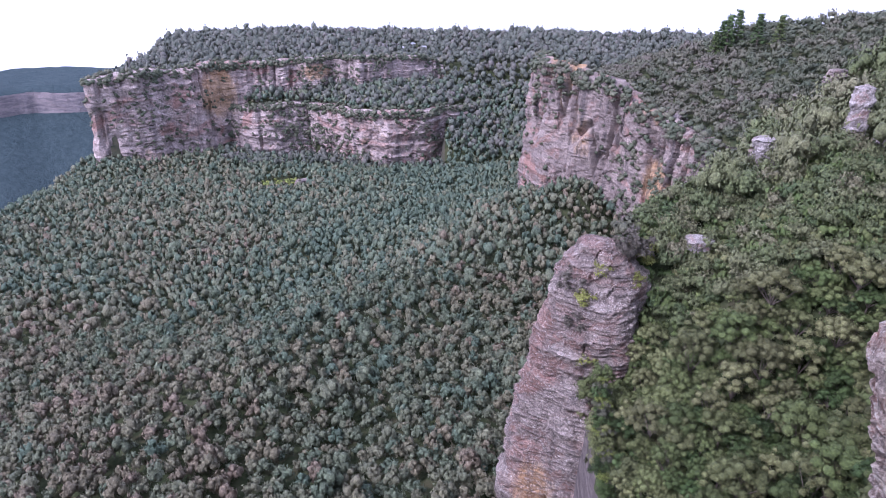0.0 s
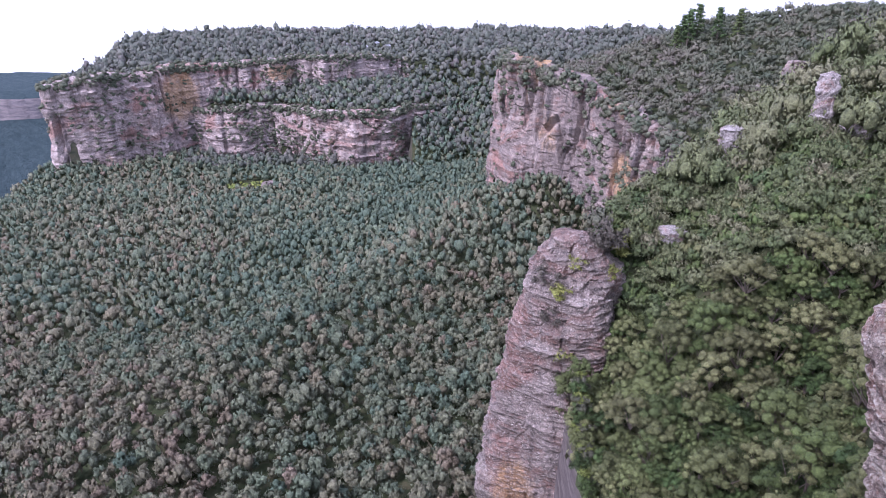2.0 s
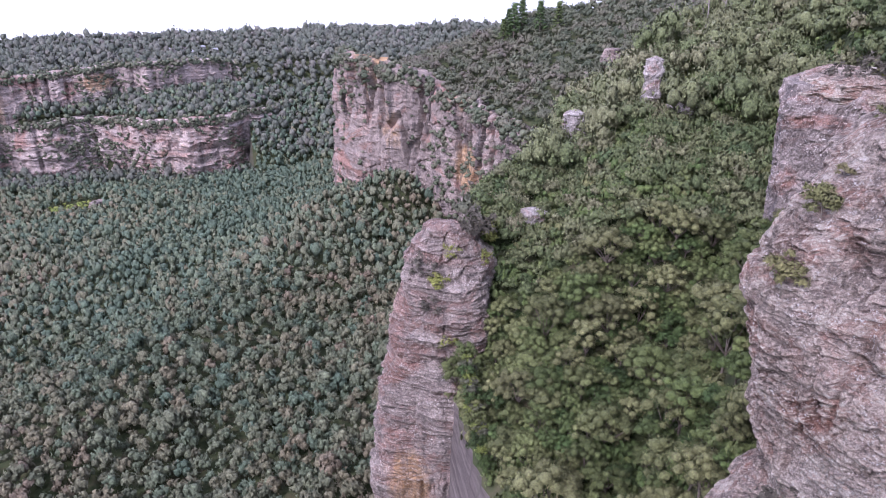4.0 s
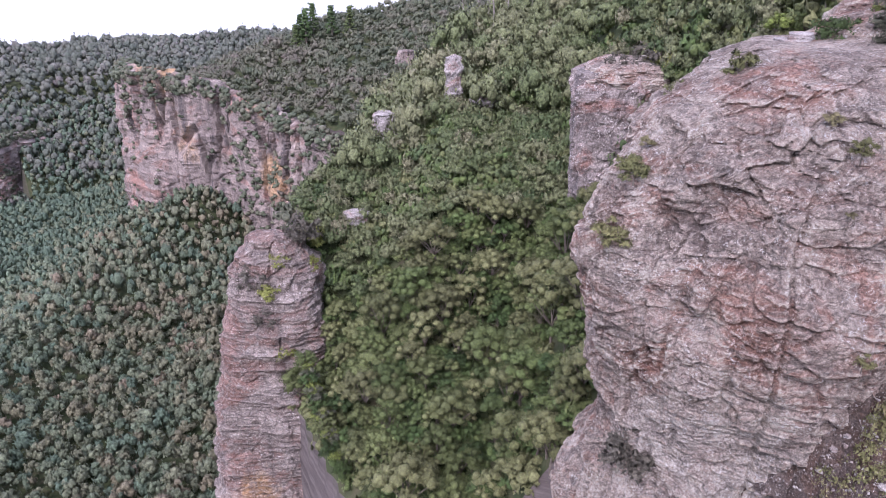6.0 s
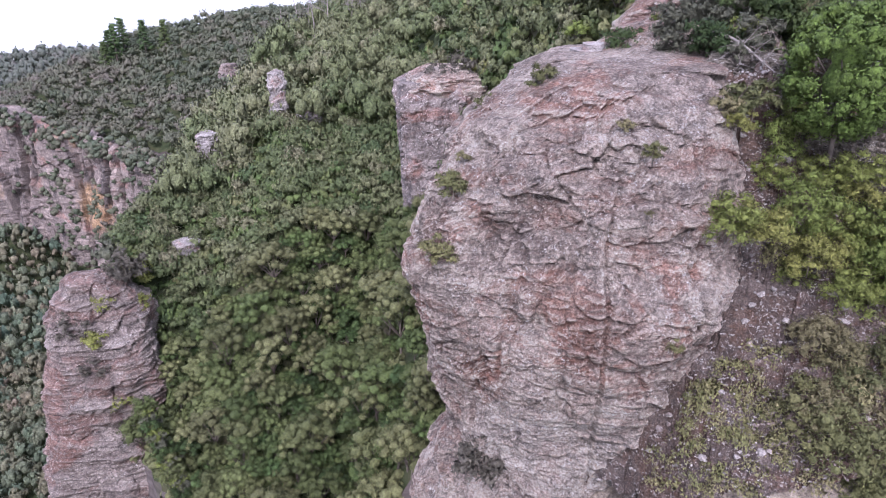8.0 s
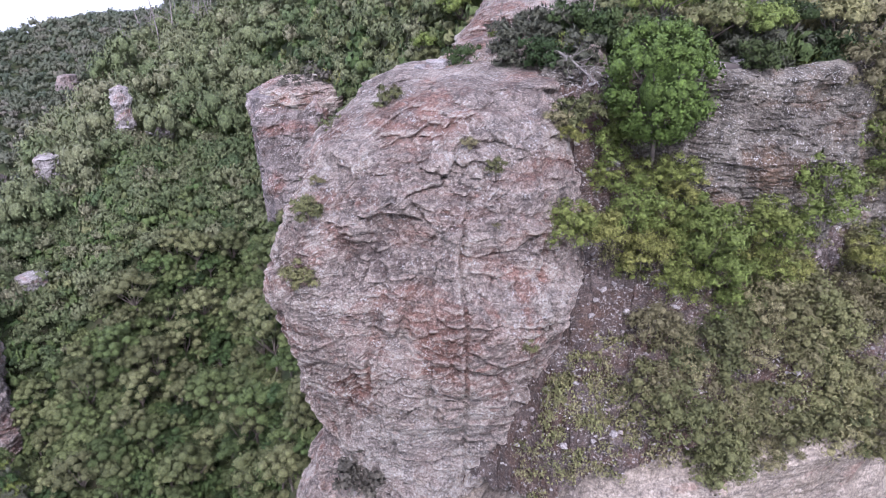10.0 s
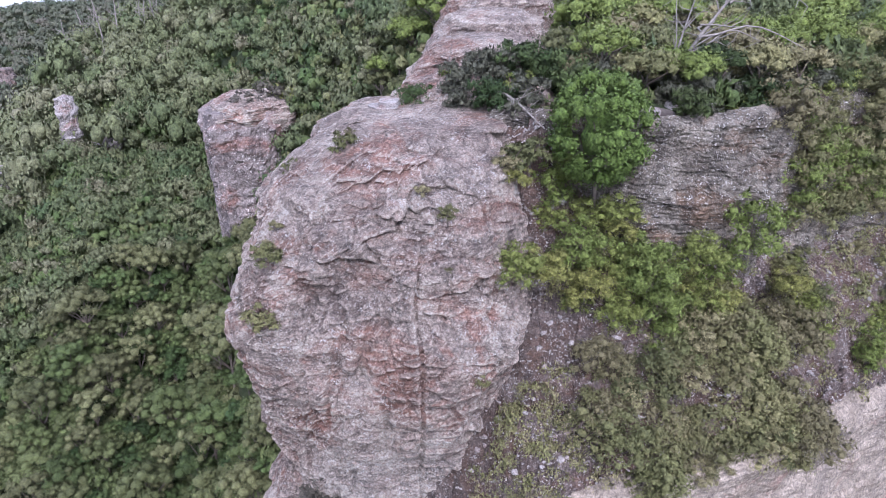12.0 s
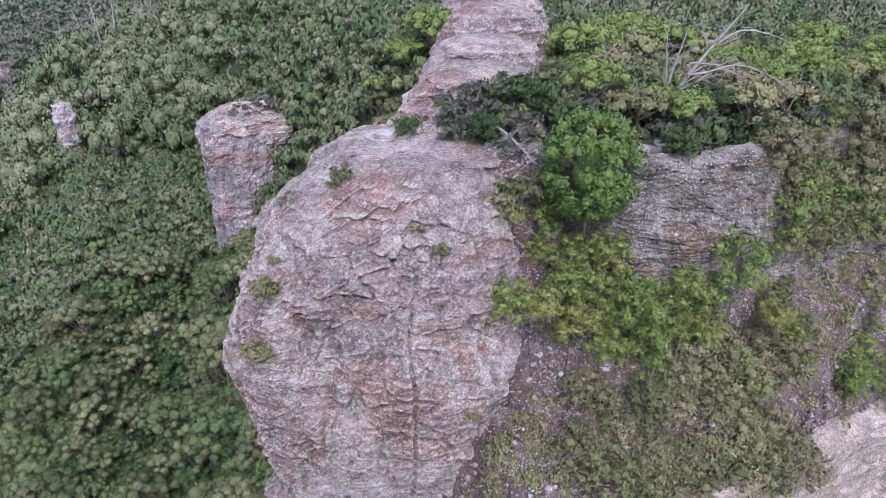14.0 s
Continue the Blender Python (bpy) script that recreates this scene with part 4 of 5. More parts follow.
# ---------------------------------------------------------------- rocks and clearings among the trees
def outcrop(name, label, x, y, low, high, wide, material, square=2.6, turn=0.0, size=0.6, cap=False):
    """A small outcrop of layered sandstone, with an overhanging cap where it has one."""
    rise = high - low
    rings = [(low - 2, 0, 0, wide * 1.1, wide), (low + 0.3 * rise, 0, 0, wide, wide * 0.85), (high - 0.3 * rise, 0, 0, wide * (0.8 if cap else 0.95), wide * (0.72 if cap else 0.8)), (high - 0.22 * rise, 0, 0, wide * (1.0 if cap else 0.9), wide * (0.9 if cap else 0.75)), (high - 0.05 * rise, 0.1, 0, wide * 0.9, wide * 0.75), (high, 0.1, 0, 0.1, 0.1)]
    return rock_mass(name, (x, y), rings, material, label, size=size, around=72, up=48, square=square, turn=turn, ledge=0.28, block=0.9)


outcrop("hoodoo", "pale sandstone stack with an overhanging cap among trees", 68.0, 103, 168, 180.4, 1.5, ROCK_PALE, cap=True, size=0.5)
outcrop("boulder", "pale broken boulder below a sandstone stack", 71.4, 99.5, 163, 173.5, 2.6, ROCK_PALE)
outcrop("rock_slab", "flat layered sandstone slabs among tree crowns", 62.8, 117.8, 158, 168.8, 2.4, ROCK_PALE, square=3.5, turn=20)
outcrop("rock_slab", "pale flat sandstone slab among tree crowns", 44.5, 95.7, 152, 159.8, 1.9, ROCK_PALE, square=3.5)
r = np.random.default_rng(40)
for k in range(9):  # flat plates stacked where the headland meets the ridge
    a = k / 8
    px, py, pz, half = 34.2 + 3.4 * a + r.normal(0, 0.3), 28.6 - 0.6 * a + r.normal(0, 0.4), 190.3 + 3.0 * a, r.uniform(0.7, 1.25)
    rock_mass("rock_plate", (px, py), [(pz - 0.9, 0, 0, half, half * 0.8), (pz - 0.12, 0.1, 0, half * 1.1, half * 0.85), (pz + 0.12, 0.1, 0, half * 1.05, half * 0.8), (pz + 0.2, 0.1, 0, 0.1, 0.1)], ROCK_PALE, "pale flat sandstone plate stacked on the headland", size=0.5, around=26, up=14, square=3.5, turn=r.uniform(0, 90), ledge=0.15, lump=0.4, crack=0.1)["group"] = "plates stacked on the headland"
for px, py, pz, half in ((42.6, 10.4, 194.1, 0.7), (43.6, 9.2, 194.3, 0.9), (41.4, 11.6, 193.9, 0.6)):
    rock_mass("rock_plate", (px, py), [(pz - 0.6, 0, 0, half, half * 0.8), (pz - 0.05, 0, 0, half * 1.1, half * 0.9), (pz + 0.1, 0.1, 0, half, half * 0.7), (pz + 0.16, 0.1, 0, 0.08, 0.08)], ROCK_PALE, "white lichen-covered plate along the top of the dark wall", size=0.4, around=26, up=14, square=3.0, turn=30 * px, ledge=0.12, lump=0.3, crack=0.1)["group"] = "plates along the wall"
outcrop("red_outcrop", "reddish sandstone outcrop high on the wooded hillside", 243, 402, 112, 132, 6, ROCK_MID, size=3.0)
outcrop("landslip_rock", "bare pale rock slab in a clearing of the valley forest", -106, 626, -30, -12, 6, ROCK_MID, size=3.0, turn=30)
r = np.random.default_rng(52)
a, d = r.uniform(0, 6.28, 70), 19 * np.sqrt(r.random(70))
forest("fern_clearing", -130 + d * np.cos(a), 630 + d * np.sin(a), r.uniform(1.6, 3.0, 70), r.uniform(0.2, 0.6, 70), VALLEY_FAR, LEAF_BUSH, "bright green tree ferns in a clearing", 0.9, "ferns")


def house_model():
    """A small country house: walls and a pitched metal roof with eaves."""
    top = new("house")
    bm = bmesh.new()
    bmesh.ops.create_cube(bm, size=1.0, matrix=Matrix.Translation((0, 0, 2.5)) @ Matrix.Diagonal((13, 9, 7, 1)))
    me = bpy.data.meshes.new("wall")
    bm.to_mesh(me)
    bm.free()
    me.materials.append(WALL_PAINT)
    new("wall", me).parent = top
    v = np.array([(sx * 7.2, sy * 5.2, 5.9 + dz) for dz in (0, 0.25) for sx in (-1, 1) for sy in (-1, 1)] + [(sx * 6.4, 0, 8.6 + dz) for dz in (0, 0.25) for sx in (-1, 1)], float)
    f = [(0, 2, 9, 8), (3, 1, 8, 9), (4, 10, 11, 6), (7, 11, 10, 5), (0, 4, 6, 2), (1, 3, 7, 5), (0, 8, 10, 4), (1, 5, 10, 8), (2, 6, 11, 9), (3, 9, 11, 7)]
    mesh_object("roof", v, f, ROOF_METAL, top)
    return tagged(top, "distant pale house with a light metal roof on the plateau", "house", "houses on the plateau")


WALL_PAINT = plain("pale_wall", (0.28, 0.265, 0.25), 0.8, 0.15, 0.5)
ROOF_METAL = plain("light_roof", (0.3, 0.31, 0.33), 0.5, 0.1, 0.4)
house, used = house_model(), []
for hx, hy, turn in HOUSES:
    plant(house, used, hx, hy, float(land(hx, hy)) + 0.6, radians(turn), 0.8)


# ---------------------------------------------------------------- dead and odd trees
def dead_tree(name, label, r, height, lean, boughs, thick, group="", arches=()):
    """A bleached, leafless tree: trunk, and boughs that branch once more."""
    top = new(name)
    t = np.linspace(0, 1, 7)[:, None]
    axis = np.concatenate([t * lean[0] + 0.05 * height * np.sin(3 * t + 1), t * lean[1] + 0.04 * height * np.sin(4 * t), -0.6 + t * (height + 0.6)], 1)
    v, f = tube(axis, thick * np.linspace(1, 0.25, 7), 7)
    mesh_object("trunk", v, f, DEADWOOD, top, True)
    for k in range(boughs):
        at = r.uniform(0.3, 0.92)
        start = np.array([np.interp(at, t[:, 0], axis[:, c]) for c in range(3)])
        a = r.uniform(0, 6.28)
        far = height * r.uniform(0.25, 0.5) * (1.15 - at)
        way = np.array([math.cos(a) + 0.5 * lean[0] / height, math.sin(a) + 0.5 * lean[1] / height, r.uniform(0.25, 0.9)])
        s = np.linspace(0, 1, 5)[:, None]
        path = start + s * way * far + 0.12 * far * np.sin(5 * s + a) * r.normal(size=3)
        parts = [tube(path, thick * (0.45 - 0.2 * at) * np.linspace(1, 0.2, 5), 5)]
        for _ in range(3):
            q = path[r.integers(2, 5)]
            tip = q + far * 0.4 * r.normal(size=3) * (1, 1, 0.6) + (0, 0, far * 0.15)
            parts.append(tube([q, (q + tip) / 2 + 0.06 * far * r.normal(size=3), tip], [thick * 0.12, thick * 0.08, thick * 0.03], 4))
        bv, bf = join(parts)
        mesh_object("bough", bv, bf, DEADWOOD, top, True)
    for at, (ax, ay, az) in arches:  # long boughs that rise and then droop
        start = np.array([np.interp(at, t[:, 0], axis[:, c]) for c in range(3)])
        s = np.linspace(0, 1, 8)[:, None]
        path = start + s * (ax, ay, 0) + (0, 0, 1) * (az * s + 1.3 * np.sin(2.4 * s)) + 0.1 * np.sin(9 * s + at * 7)
        parts = [tube(path, thick * 0.5 * np.linspace(1, 0.2, 8), 5)]
        for q in path[3:]:
            tip = q + r.normal(size=3) * (0.5, 0.6, 0.5) - (0, 0, 0.3)
            parts.append(tube([q, (q + tip) / 2 + 0.08 * r.normal(size=3), tip], [thick * 0.16, thick * 0.1, thick * 0.04], 4))
        bv, bf = join(parts)
        mesh_object("bough", bv, bf, DEADWOOD, top, True)
    return tagged(top, label, "dead tree", group)


r = np.random.default_rng(61)
lean_tree = dead_tree("dead_tree", "bleached leaning dead tree with forked bare boughs above the wall", r, 7.0, (1.6, -3.8), 11, 0.15, arches=((0.5, (1.6, -5.4, -1.4)), (0.35, (0.8, -3.6, 0.2)), (0.75, (1.4, -4.0, -1.2))))
lean_tree.matrix_basis = pose(44.8, 11.8, 194.2) @ Matrix.Scale(1.1, 4)
thin_tree = dead_tree("dead_tree", "thin twisted grey dead tree above the wall", r, 6.8, (0.6, -0.6), 9, 0.12, arches=((0.25, (0.6, -2.6, 0.8)), (0.3, (0.4, 0.5, 4.5))))
thin_tree.matrix_basis = pose(46.4, 11.4, 193.6)
log = dead_tree("fallen_tree", "fallen bleached dead tree lying on bare soil", r, 5.0, (0.5, 0.3), 12, 0.12)
log.matrix_basis = Matrix.Translation((40.2, 21.4, 194.2)) @ Vector((-0.42, -0.8, -0.3)).to_track_quat("Z", "Y").to_matrix().to_4x4()
twigs = dead_tree("twig_bush", "leafless grey twiggy bush on the soil behind the headland", r, 2.6, (0.3, -0.2), 24, 0.045)
twigs.matrix_basis = pose(42.0, 25.4, 194.2)
brush = dead_tree("twig_bush", "leafless brown twiggy bush beside the rock tower", r, 4.2, (0.4, 0.3), 26, 0.06)
brush.matrix_basis = pose(52.0, 40.5, float(land(52.0, 40.5)))
bare, used = [dead_tree("bare_tree", "tall pale leafless tree standing in the bush", r, h, l, 7, 0.24, "bare trees") for h, l in ((11, (0.8, 0.4)), (13, (-0.5, 0.7)), (10, (0.3, -0.9)))], []
for k in range(16):
    bx, by = 112 + r.normal(0, 7), 139 + r.normal(0, 9)
    plant(bare[k % 3], used, bx, by, float(land(bx, by)), r.uniform(0, 6.28), r.uniform(0.8, 1.25))


def conifer(name, label, r, height):
    """A dark pine: straight trunk with drooping tiers of needles."""
    top = new(name)
    v, f = tube([(0, 0, -0.5), (0.1, 0, height * 0.5), (0, 0, height)], [0.35, 0.22, 0.04], 6)
    mesh_object("trunk", v, f, BARK, top, True)
    rows = []
    for k in range(26):
        z = height * (0.25 + 0.73 * (k / 26))
        a, d = 2.4 * k, height * 0.2 * (1.05 - k / 26) * r.uniform(0.5, 1)
        rows.append((d * math.cos(a), d * math.sin(a), z, height * 0.085 * r.uniform(0.7, 1.2)))
    cv, cf, up = leaf_clumps(r, rows, 34, 0.5, 0.7, 0.5)
    mesh_object("crown", cv, cf, LEAF_SLOPE, top, True, tint=np.zeros(len(cv)), normals=up)
    return tagged(top, label, "pine tree", "pines on the skyline")


pine, used = conifer("pine", "dark pine standing above the bush on the skyline", r, 15.0), []
for k, (az, far) in enumerate(((22.8, 545), (23.2, 555), (23.6, 550), (24.2, 560), (25.6, 550), (27.0, 545))):
    px, py = far * math.sin(radians(az)), far * math.cos(radians(az))
    plant(pine, used, px, py, float(land(px, py)), 1.7 * k, r.uniform(1.1, 1.5))

# ---------------------------------------------------------------- bushes on the headland and the ledge
r = np.random.default_rng(77)


def bush(name, label, height, spread, clumps, leaves, leaf, material, tint, group=""):
    return tree_model(name, label, r, height, spread, clumps, leaves, leaf, material, tint, group, "bush", 0.035, "stem", "leaves", 0.42, 0.3)


heath = "heath bushes on the headland"
HEATH = [bush("heath_bush", text, h, w, n + 6, 60, 0.11, LEAF_HEATH, t, heath) for text, h, w, n, t in (("small yellow-green heath bush rooted in a crack of rock", 0.8, 0.75, 9, 0.75), ("low olive heath bush on bare rock", 0.6, 0.7, 8, 0.9), ("small green heath bush on a rock ledge", 0.9, 0.7, 9, 0.35))]
used = []
for k, (bx, by, bz, big) in enumerate(((31.25, 26.7, 192.0, 1.25), (29.9, 20.8, 190.8, 0.7), (24.9, 27.3, 187.4, 1.3), (23.3, 27.0, 184.4, 1.1), (28.1, 18.3, 187.5, 0.5), (35.3, 18.0, 191.2, 1.3), (30.3, 29.6, 190.4, 0.8), (26.4, 28.0, 188.7, 0.9), (27.7, 16.1, 181.4, 0.6), (29.5, 19.1, 189.9, 0.6), (25.6, 27.9, 187.8, 1.0), (36.4, 17.2, 191.4, 1.2), (34.4, 17.9, 191.3, 0.9), (33.0, 27.4, 192.4, 0.8))):
    plant(HEATH[k % 3], used, bx, by, bz, r.uniform(0, 6.28), big)

round_bush = new("round_bush")
v, f = join([tube([(0, 0, -0.6), (0.1, 0, 1.0), (0.3 * math.cos(a), 0.3 * math.sin(a), 2.2), (1.2 * math.cos(a), 1.2 * math.sin(a), 3.4)], [0.12, 0.1, 0.07, 0.02]) for a in (0.3, 1.7, 3.1, 4.6)])
mesh_object("stem", v, f, BARK, round_bush, True)
w = r.normal(size=(170, 3))
w /= np.linalg.norm(w, axis=1)[:, None]
rows = [(2.0 * a, 2.0 * b, 2.9 + 2.3 * c, d) for (a, b, c), d in zip(w, r.uniform(0.34, 0.58, 170))]
rows += [(0, 0, 2.6, 2.0), (0, 0, 3.4, 1.9)]
v, f, up = leaf_clumps(r, rows, 80, 0.1, 0.5, 1.0, -0.8, 0.5)
mesh_object("leaves", v, f, LEAF_BUSH, round_bush, True, tint=np.full(len(v), 0.0), normals=up)
tagged(round_bush, "dense round bright green bush at the top of the wall", "bush")
round_bush.matrix_basis = pose(38.4, 13.7, 189.4) @ Matrix.Scale(1.32, 4)
ledge_group = "bushes on the ledge"
WATTLE = [bush("wattle_bush", text, h, w, n + 12, 100, 0.135, LEAF_BUSH, t, ledge_group) for text, h, w, n, t in (("spreading light green wattle bush on the ledge", 2.6, 2.1, 20, 0.45), ("yellow-green wattle bush leaning over the rock face", 2.0, 1.9, 17, 0.7), ("drooping fresh green bush below the wall", 3.0, 1.8, 20, 0.3))]
TEA = [bush("tea_tree", text, h, w, n + 10, 90, 0.12, LEAF_HEATH, t, ledge_group) for text, h, w, n, t in (("wispy grey-green tea-tree bush on the ledge", 2.8, 1.8, 22, 0.7), ("olive tea-tree bush with bare twigs on the ledge", 2.4, 1.9, 20, 0.95), ("dull green tea-tree bush above the precipice", 2.0, 1.6, 16, 0.45))]
used = []
for k, (bx, by, bz, big) in enumerate(((31.2, 15.8, 186.4, 0.8), (33.0, 15.0, 185.9, 0.9), (35.2, 14.0, 185.4, 1.0), (36.8, 12.2, 184.9, 1.1), (37.9, 11.0, 184.4, 1.15), (37.6, 9.4, 181.6, 1.15), (36.3, 10.8, 182.2, 1.0), (40.2, 8.3, 183.6, 1.0), (41.6, 7.0, 183.0, 1.0), (35.0, 13.4, 183.2, 0.7), (43.4, 5.8, 182.7, 0.9), (39.0, 7.6, 180.6, 1.0), (38.4, 12.0, 188.0, 0.8), (34.6, 17.0, 190.6, 0.5), (37.6, 15.9, 188.4, 0.8), (38.0, 13.6, 187.4, 0.85), (38.2, 11.4, 187.0, 0.8), (38.0, 15.4, 189.8, 0.6), (36.8, 15.9, 187.4, 0.7))):
    plant(WATTLE[k % 3], used, bx, by, bz, r.uniform(0, 6.28), big)
for k in range(9):
    a, w = r.random(), r.uniform(0.08, 0.5)
    bx, by, bz = 33 + 12 * a - 1.5 * w, 15.2 - 12.5 * a - 5.5 * w, 187 - 12.5 * w - 0.6 * a
    plant(WATTLE[k % 3], used, bx, by, bz, r.uniform(0, 6.28), r.uniform(0.7, 1.25))
for k in range(64):
    a, w = 0.75 * r.random(), r.uniform(0.4, 0.98)
    bx, by, bz = 34 + 15 * a - 3.0 * w, 14.5 - 13.5 * a - 6.5 * w, 186.6 - 13.5 * w - 0.8 * a
    plant(TEA[k % 3], used, bx, by, bz - 0.3, r.uniform(0, 6.28), r.uniform(0.7, 1.2))
for k, (bx, by, bz, big) in enumerate(((32.2, 11.2, 176.6, 1.05), (34.0, 9.4, 176.2, 1.2), (35.6, 8.0, 175.4, 1.2), (30.2, 13.6, 175.9, 0.9), (37.4, 6.2, 175.4, 1.0), (38.8, 5.2, 176.0, 1.1), (44.6, 2.7, 179.0, 1.25), (46.6, 0.9, 177.6, 1.2), (43.0, 3.4, 177.0, 1.1), (41.0, 4.4, 177.2, 1.0), (33.4, 11.6, 178.6, 0.9), (36.6, 8.8, 178.4, 0.9), (48.6, 3.4, 188.5, 1.2), (49.8, 2.4, 185.2, 1.3), (48.2, 2.2, 182.0, 1.1), (51.4, 1.4, 188.0, 1.2), (53.4, -3.6, 176.8, 1.1), (57.2, -6.4, 178.0, 1.2), (52.8, -5.4, 175.0, 0.9), (50.6, -1.4, 178.4, 1.0), (56.0, -1.8, 186.0, 1.2), (60.0, -4.6, 186.0, 1.3))):
    plant(TEA[k % 3], used, bx, by, bz, r.uniform(0, 6.28), big)
for k in range(16):
    t = r.random()
    plant(WATTLE[(2, 0)[k % 2]], used, 49 + 15 * t + r.normal(0, 0.4), -3.4 - 12.5 * t + r.normal(0, 0.5), 175.4 - 2.4 * t + r.uniform(0, 1.4), r.uniform(0, 6.28), r.uniform(0.5, 0.85))
for k in range(95):
    t = r.random() ** 0.9
    bx, by = 47.2 + 17 * t, 5.2 - 12.8 * t
    plant(TEA[k % 3] if k % 4 else WATTLE[2], used, bx - 0.5, by - 0.9, r.uniform(185.5, 193) - 1.5 * t, r.uniform(0, 6.28), r.uniform(0.75, 1.3))
r2 = np.random.default_rng(91)
p = FACES["ledge"].reshape(-1, 3)
drift = fbm(p / 2.6, 3) + 0.12 * r2.normal(size=len(p)) + np.where(p[:, 0] > 47, 0.1, 0.0)
p = p[(drift > 0.0) & (r2.random(len(p)) < 0.11) & (np.hypot(p[:, 0] - 33.6, p[:, 1] - 25.4) > 10.5)]
spots = FACES["ledge"].reshape(-1, 3)
spots = spots[(spots[:, 0] > 46) & (spots[:, 2] > 174)]
for k, i in enumerate(r2.integers(0, len(spots), 34)):
    plant(TEA[k % 3] if k % 3 else WATTLE[k % 2], used, spots[i, 0], spots[i, 1], spots[i, 2] - 0.3, r2.uniform(0, 6.28), r2.uniform(0.45, 1.0))
spots = FACES["ledge"].reshape(-1, 3)
spots = spots[r2.random(len(spots)) < 0.3]
half = r2.uniform(0.03, 0.1, len(spots)) * (1 + 1.6 * (r2.random(len(spots)) < 0.08))
shape = ICO[None] * (half[:, None] * r2.uniform(0.6, 1.25, (len(spots), 12)))[..., None] * (1.2, 1.0, 0.7) + spots[:, None]
stones = mesh_object("rubble", shape.reshape(-1, 3), (ICO_FACES[None] + 12 * np.arange(len(spots))[:, None, None]).reshape(-1, 3), ROCK_PALE)
tagged(stones, "broken pale stones lying on the brown soil of the ledge", "rubble", kind="stuff")
TUFTS = [crown_shape(r2, 4, 132, 0.15, 0.75, 0.3, 0.0) for _ in range(5)]
forest("ledge_heath", p[:, 0], p[:, 1], r2.uniform(0.35, 0.8, len(p)), r2.uniform(0.2, 1.0, len(p)), TUFTS, LEAF_HEATH, "dry olive heath and grass tufts on the soil of the ledge", 1.2, "heath", p[:, 2] - 0.15)
rim_group = "bushes along the rim"
RIM = [bush("rim_bush", text, h, w, n + 6, 70, 0.2, m, t, rim_group) for text, h, w, n, m, t in (("dense green bush along the cliff rim", 2.4, 1.8, 18, LEAF_SLOPE, 0.4), ("grey-green bush on bare soil behind the headland", 2.2, 1.6, 16, LEAF_HILL, 0.6), ("light green bush on the rim of the wall", 1.8, 1.5, 15, LEAF_BUSH, 0.4))]
used = []
for k in range(110):
    t = r.random()
    bx, by = (36.5 + 34 * t, 14.5 - 24 * t) if k % 3 else (38 + 14 * t, 17 + 6 * t)
    bx, by = bx + abs(r.normal(0, 2.2)) * 0.7, by + abs(r.normal(0, 2.6))
    if to_line(bx, by, [(41, 21), (66, 32)])[0] < 1.8 or inside(bx, by, HILL_EDGE) < 0.3 or math.hypot(bx - 33.6, by - 25.4) < 8.5:
        continue
    plant(RIM[k % 3], used, bx, by, float(land(bx, by)) - 0.1, r.uniform(0, 6.28), r.uniform(0.7, 1.3))
for k in range(64):
    t, w = r.random(), r.uniform(-0.2, 2.4)
    bx, by = 42 + 25 * t + 0.6 * w, 9.6 - 18.8 * t + 0.8 * w
    plant(RIM[k % 3], used, bx, by, float(land(bx + 0.5, by + 0.7)) - 0.2, r.uniform(0, 6.28), r.uniform(0.6, 1.15))
for k, (bx, by, bz, big) in enumerate(((40.9, 23.8, 193.9, 1.05), (41.9, 22.4, 194.2, 0.9), (39.4, 26.6, 193.0, 0.75), (43.0, 23.6, 194.8, 0.8))):
    plant(RIM[(1, 1, 0, 1)[k]], used, bx, by, bz - 0.2, 1.3 * k, big)
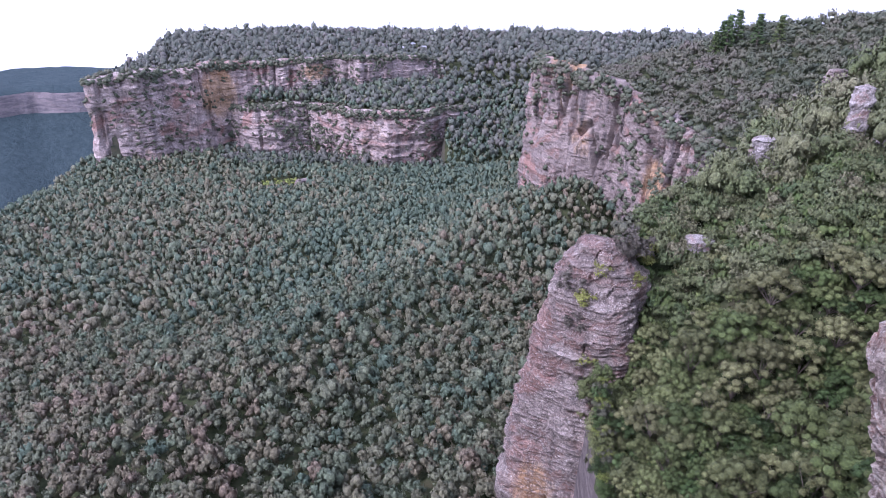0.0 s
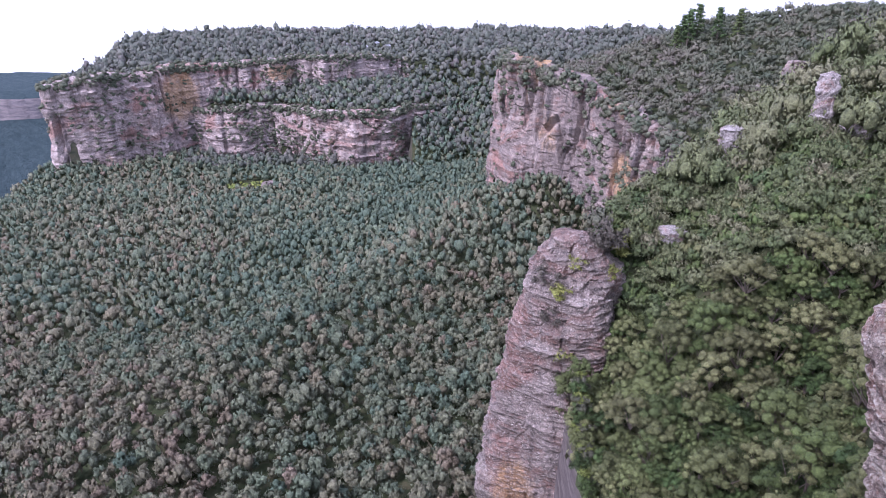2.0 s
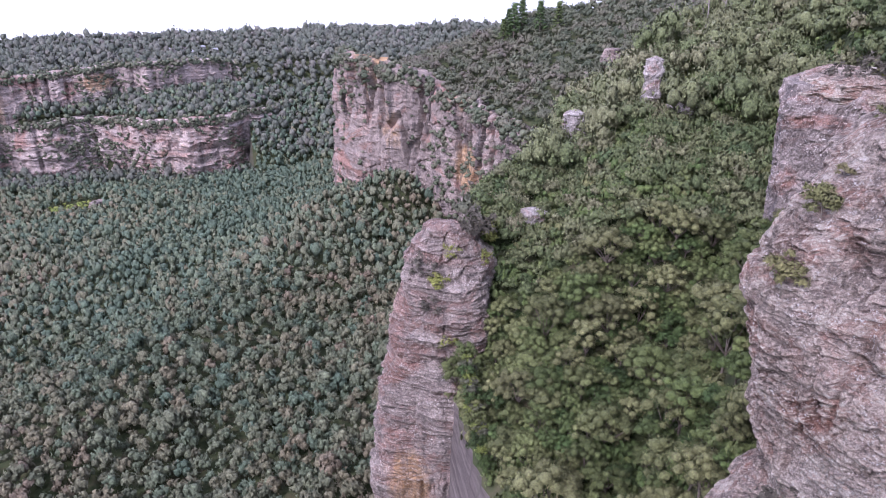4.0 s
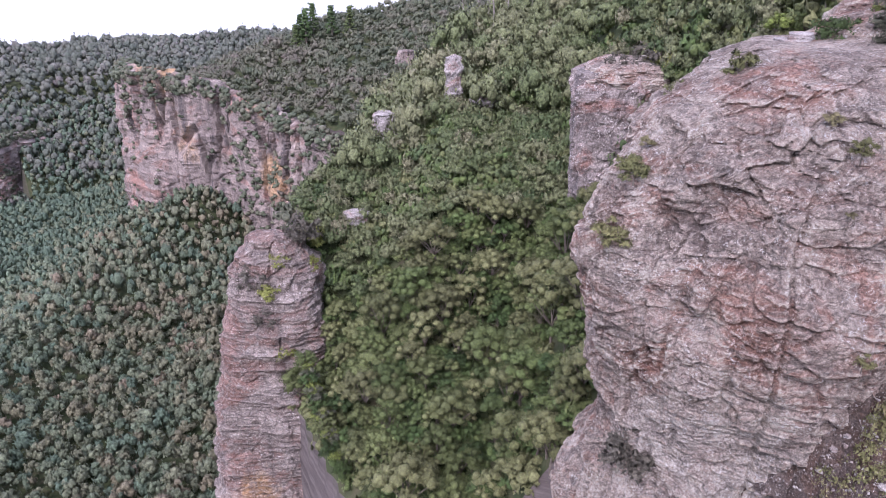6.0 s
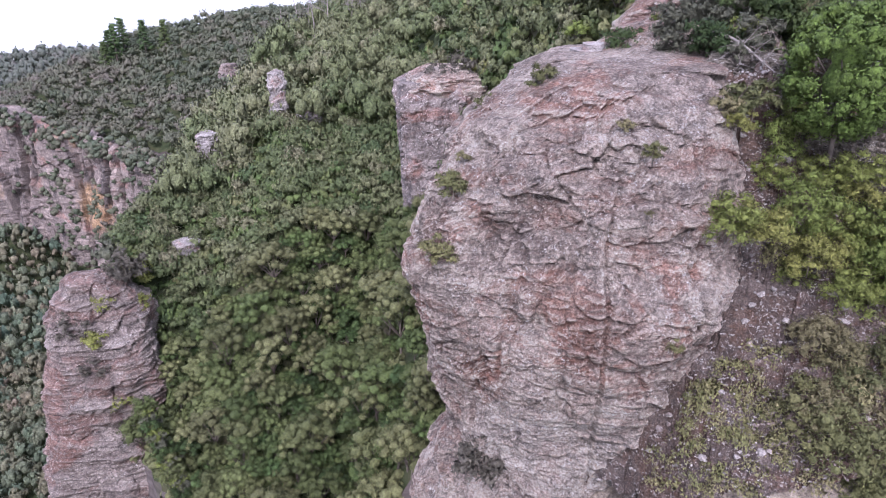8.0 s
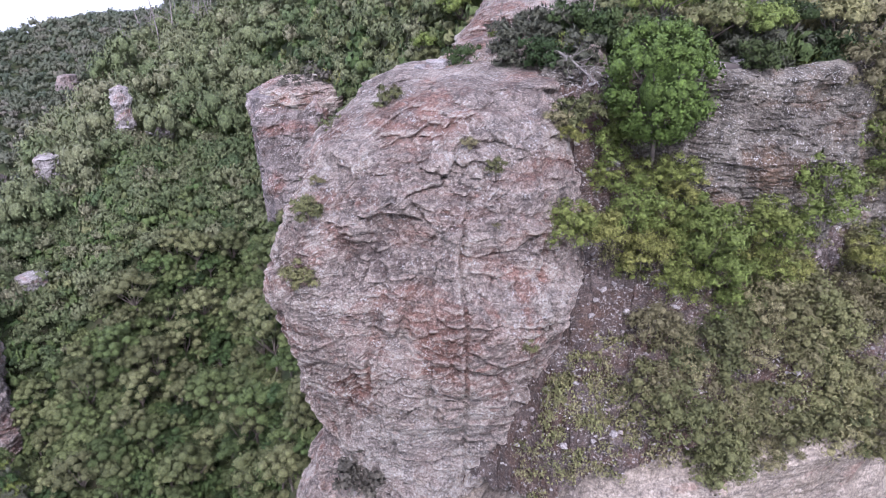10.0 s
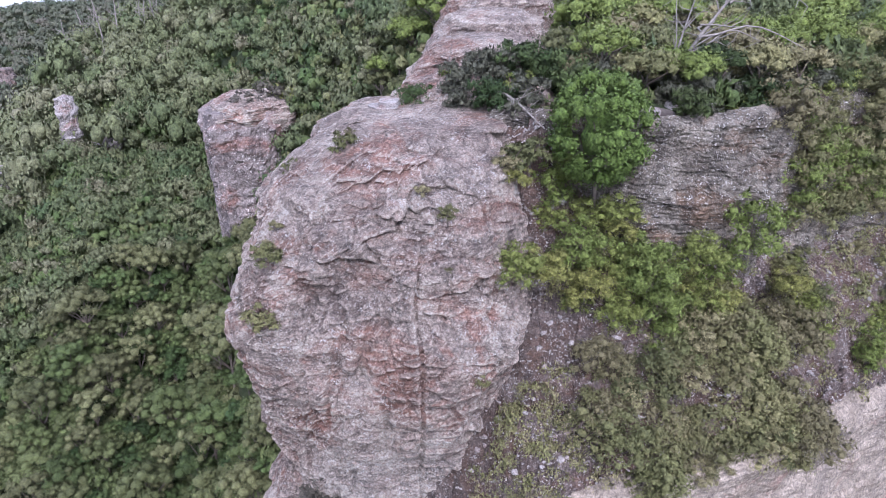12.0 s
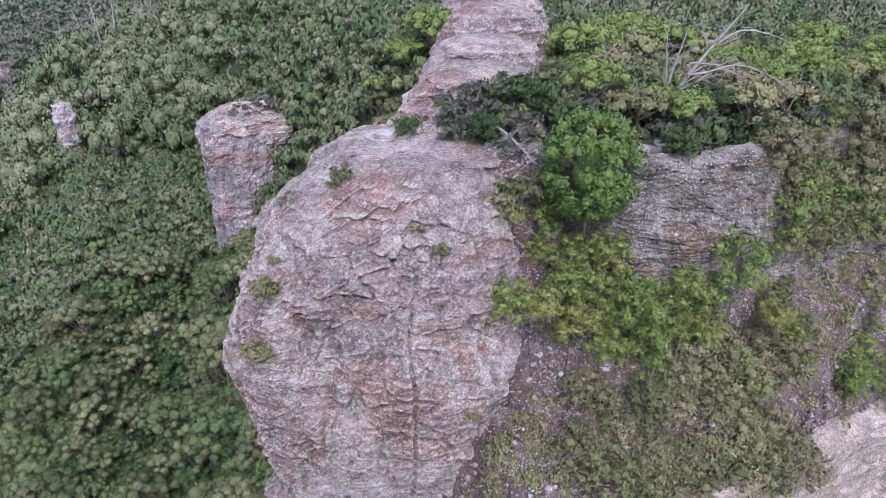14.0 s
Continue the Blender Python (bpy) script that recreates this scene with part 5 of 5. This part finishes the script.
for k, (bx, by) in enumerate(((43.5, 24.5), (45, 26.2), (44.8, 21), (42.8, 18.2), (46.5, 19), (43.6, 22.6), (47, 23.6), (48.5, 21), (42.2, 16.6), (44.6, 17))):
    plant(RIM[(1, 1, 0, 2, 0)[k % 5]], used, bx, by, float(land(bx, by)) - 0.1, 0.7 * k, r.uniform(0.9, 1.3))
for k, (bx, by, bz, big) in enumerate(((39.6, 23.2, 193.0, 0.8), (40.4, 21.4, 193.1, 0.95), (41.2, 19.6, 193.4, 1.0), (42.0, 24.8, 193.8, 0.9), (43.2, 22.6, 194.2, 1.1), (44.4, 21.2, 194.6, 1.1), (40.0, 19.0, 192.6, 0.8), (42.6, 20.6, 193.8, 1.0))):
    plant(RIM[(1, 0, 1, 2)[k % 4]], used, bx, by, bz, 0.9 * k, big)
# bushes on the buttress and the tower
tops, used = [bush("crag_bush", text, h, w, n + 4, 50, 0.22, m, t, "bushes on the crags") for text, h, w, n, m, t in (("brown-grey bush on top of the buttress", 1.8, 1.5, 14, LEAF_HILL, 0.95), ("yellow-green bush on a crag", 1.5, 1.4, 13, LEAF_BUSH, 0.6))], []
for k, (bx, by, bz, big) in enumerate(((31.6, 89.4, 160.4, 1.2), (29.0, 88.4, 157.6, 1.1), (33.8, 91.0, 159.6, 1.5), (26.4, 87.0, 153.6, 1.2), (25.2, 86.2, 150.2, 1.1), (27.0, 84.6, 145.4, 1.2), (25.4, 89.6, 154.8, 1.3), (35.4, 93.6, 157.0, 1.8), (30.6, 86.6, 151.6, 1.0), (33.0, 88.2, 156.0, 1.1), (65, 60.6, 184.2, 1.3), (67, 59.5, 183.6, 1.6), (62, 62, 184.2, 0.9), (68, 57, 182, 1.6), (25.9, 25.8, 170.0, 1.0))):
    plant(tops[k % 2], used, bx, by, bz, r.uniform(0, 6.28), big)
# bushes down the gully's steep edge beside the buttress
r3 = np.random.default_rng(12)
for k in range(16):
    t = k / 15
    plant(RIM[k % 3], used if RIM[k % 3] in used else [RIM[k % 3]], 25.8 + 1.6 * t + r3.normal(0, 0.3), 66.0 + 13.0 * t, 139.0 + 8.0 * t + r3.normal(0, 0.4), r3.uniform(0, 6.28), r3.uniform(0.65, 1.05))
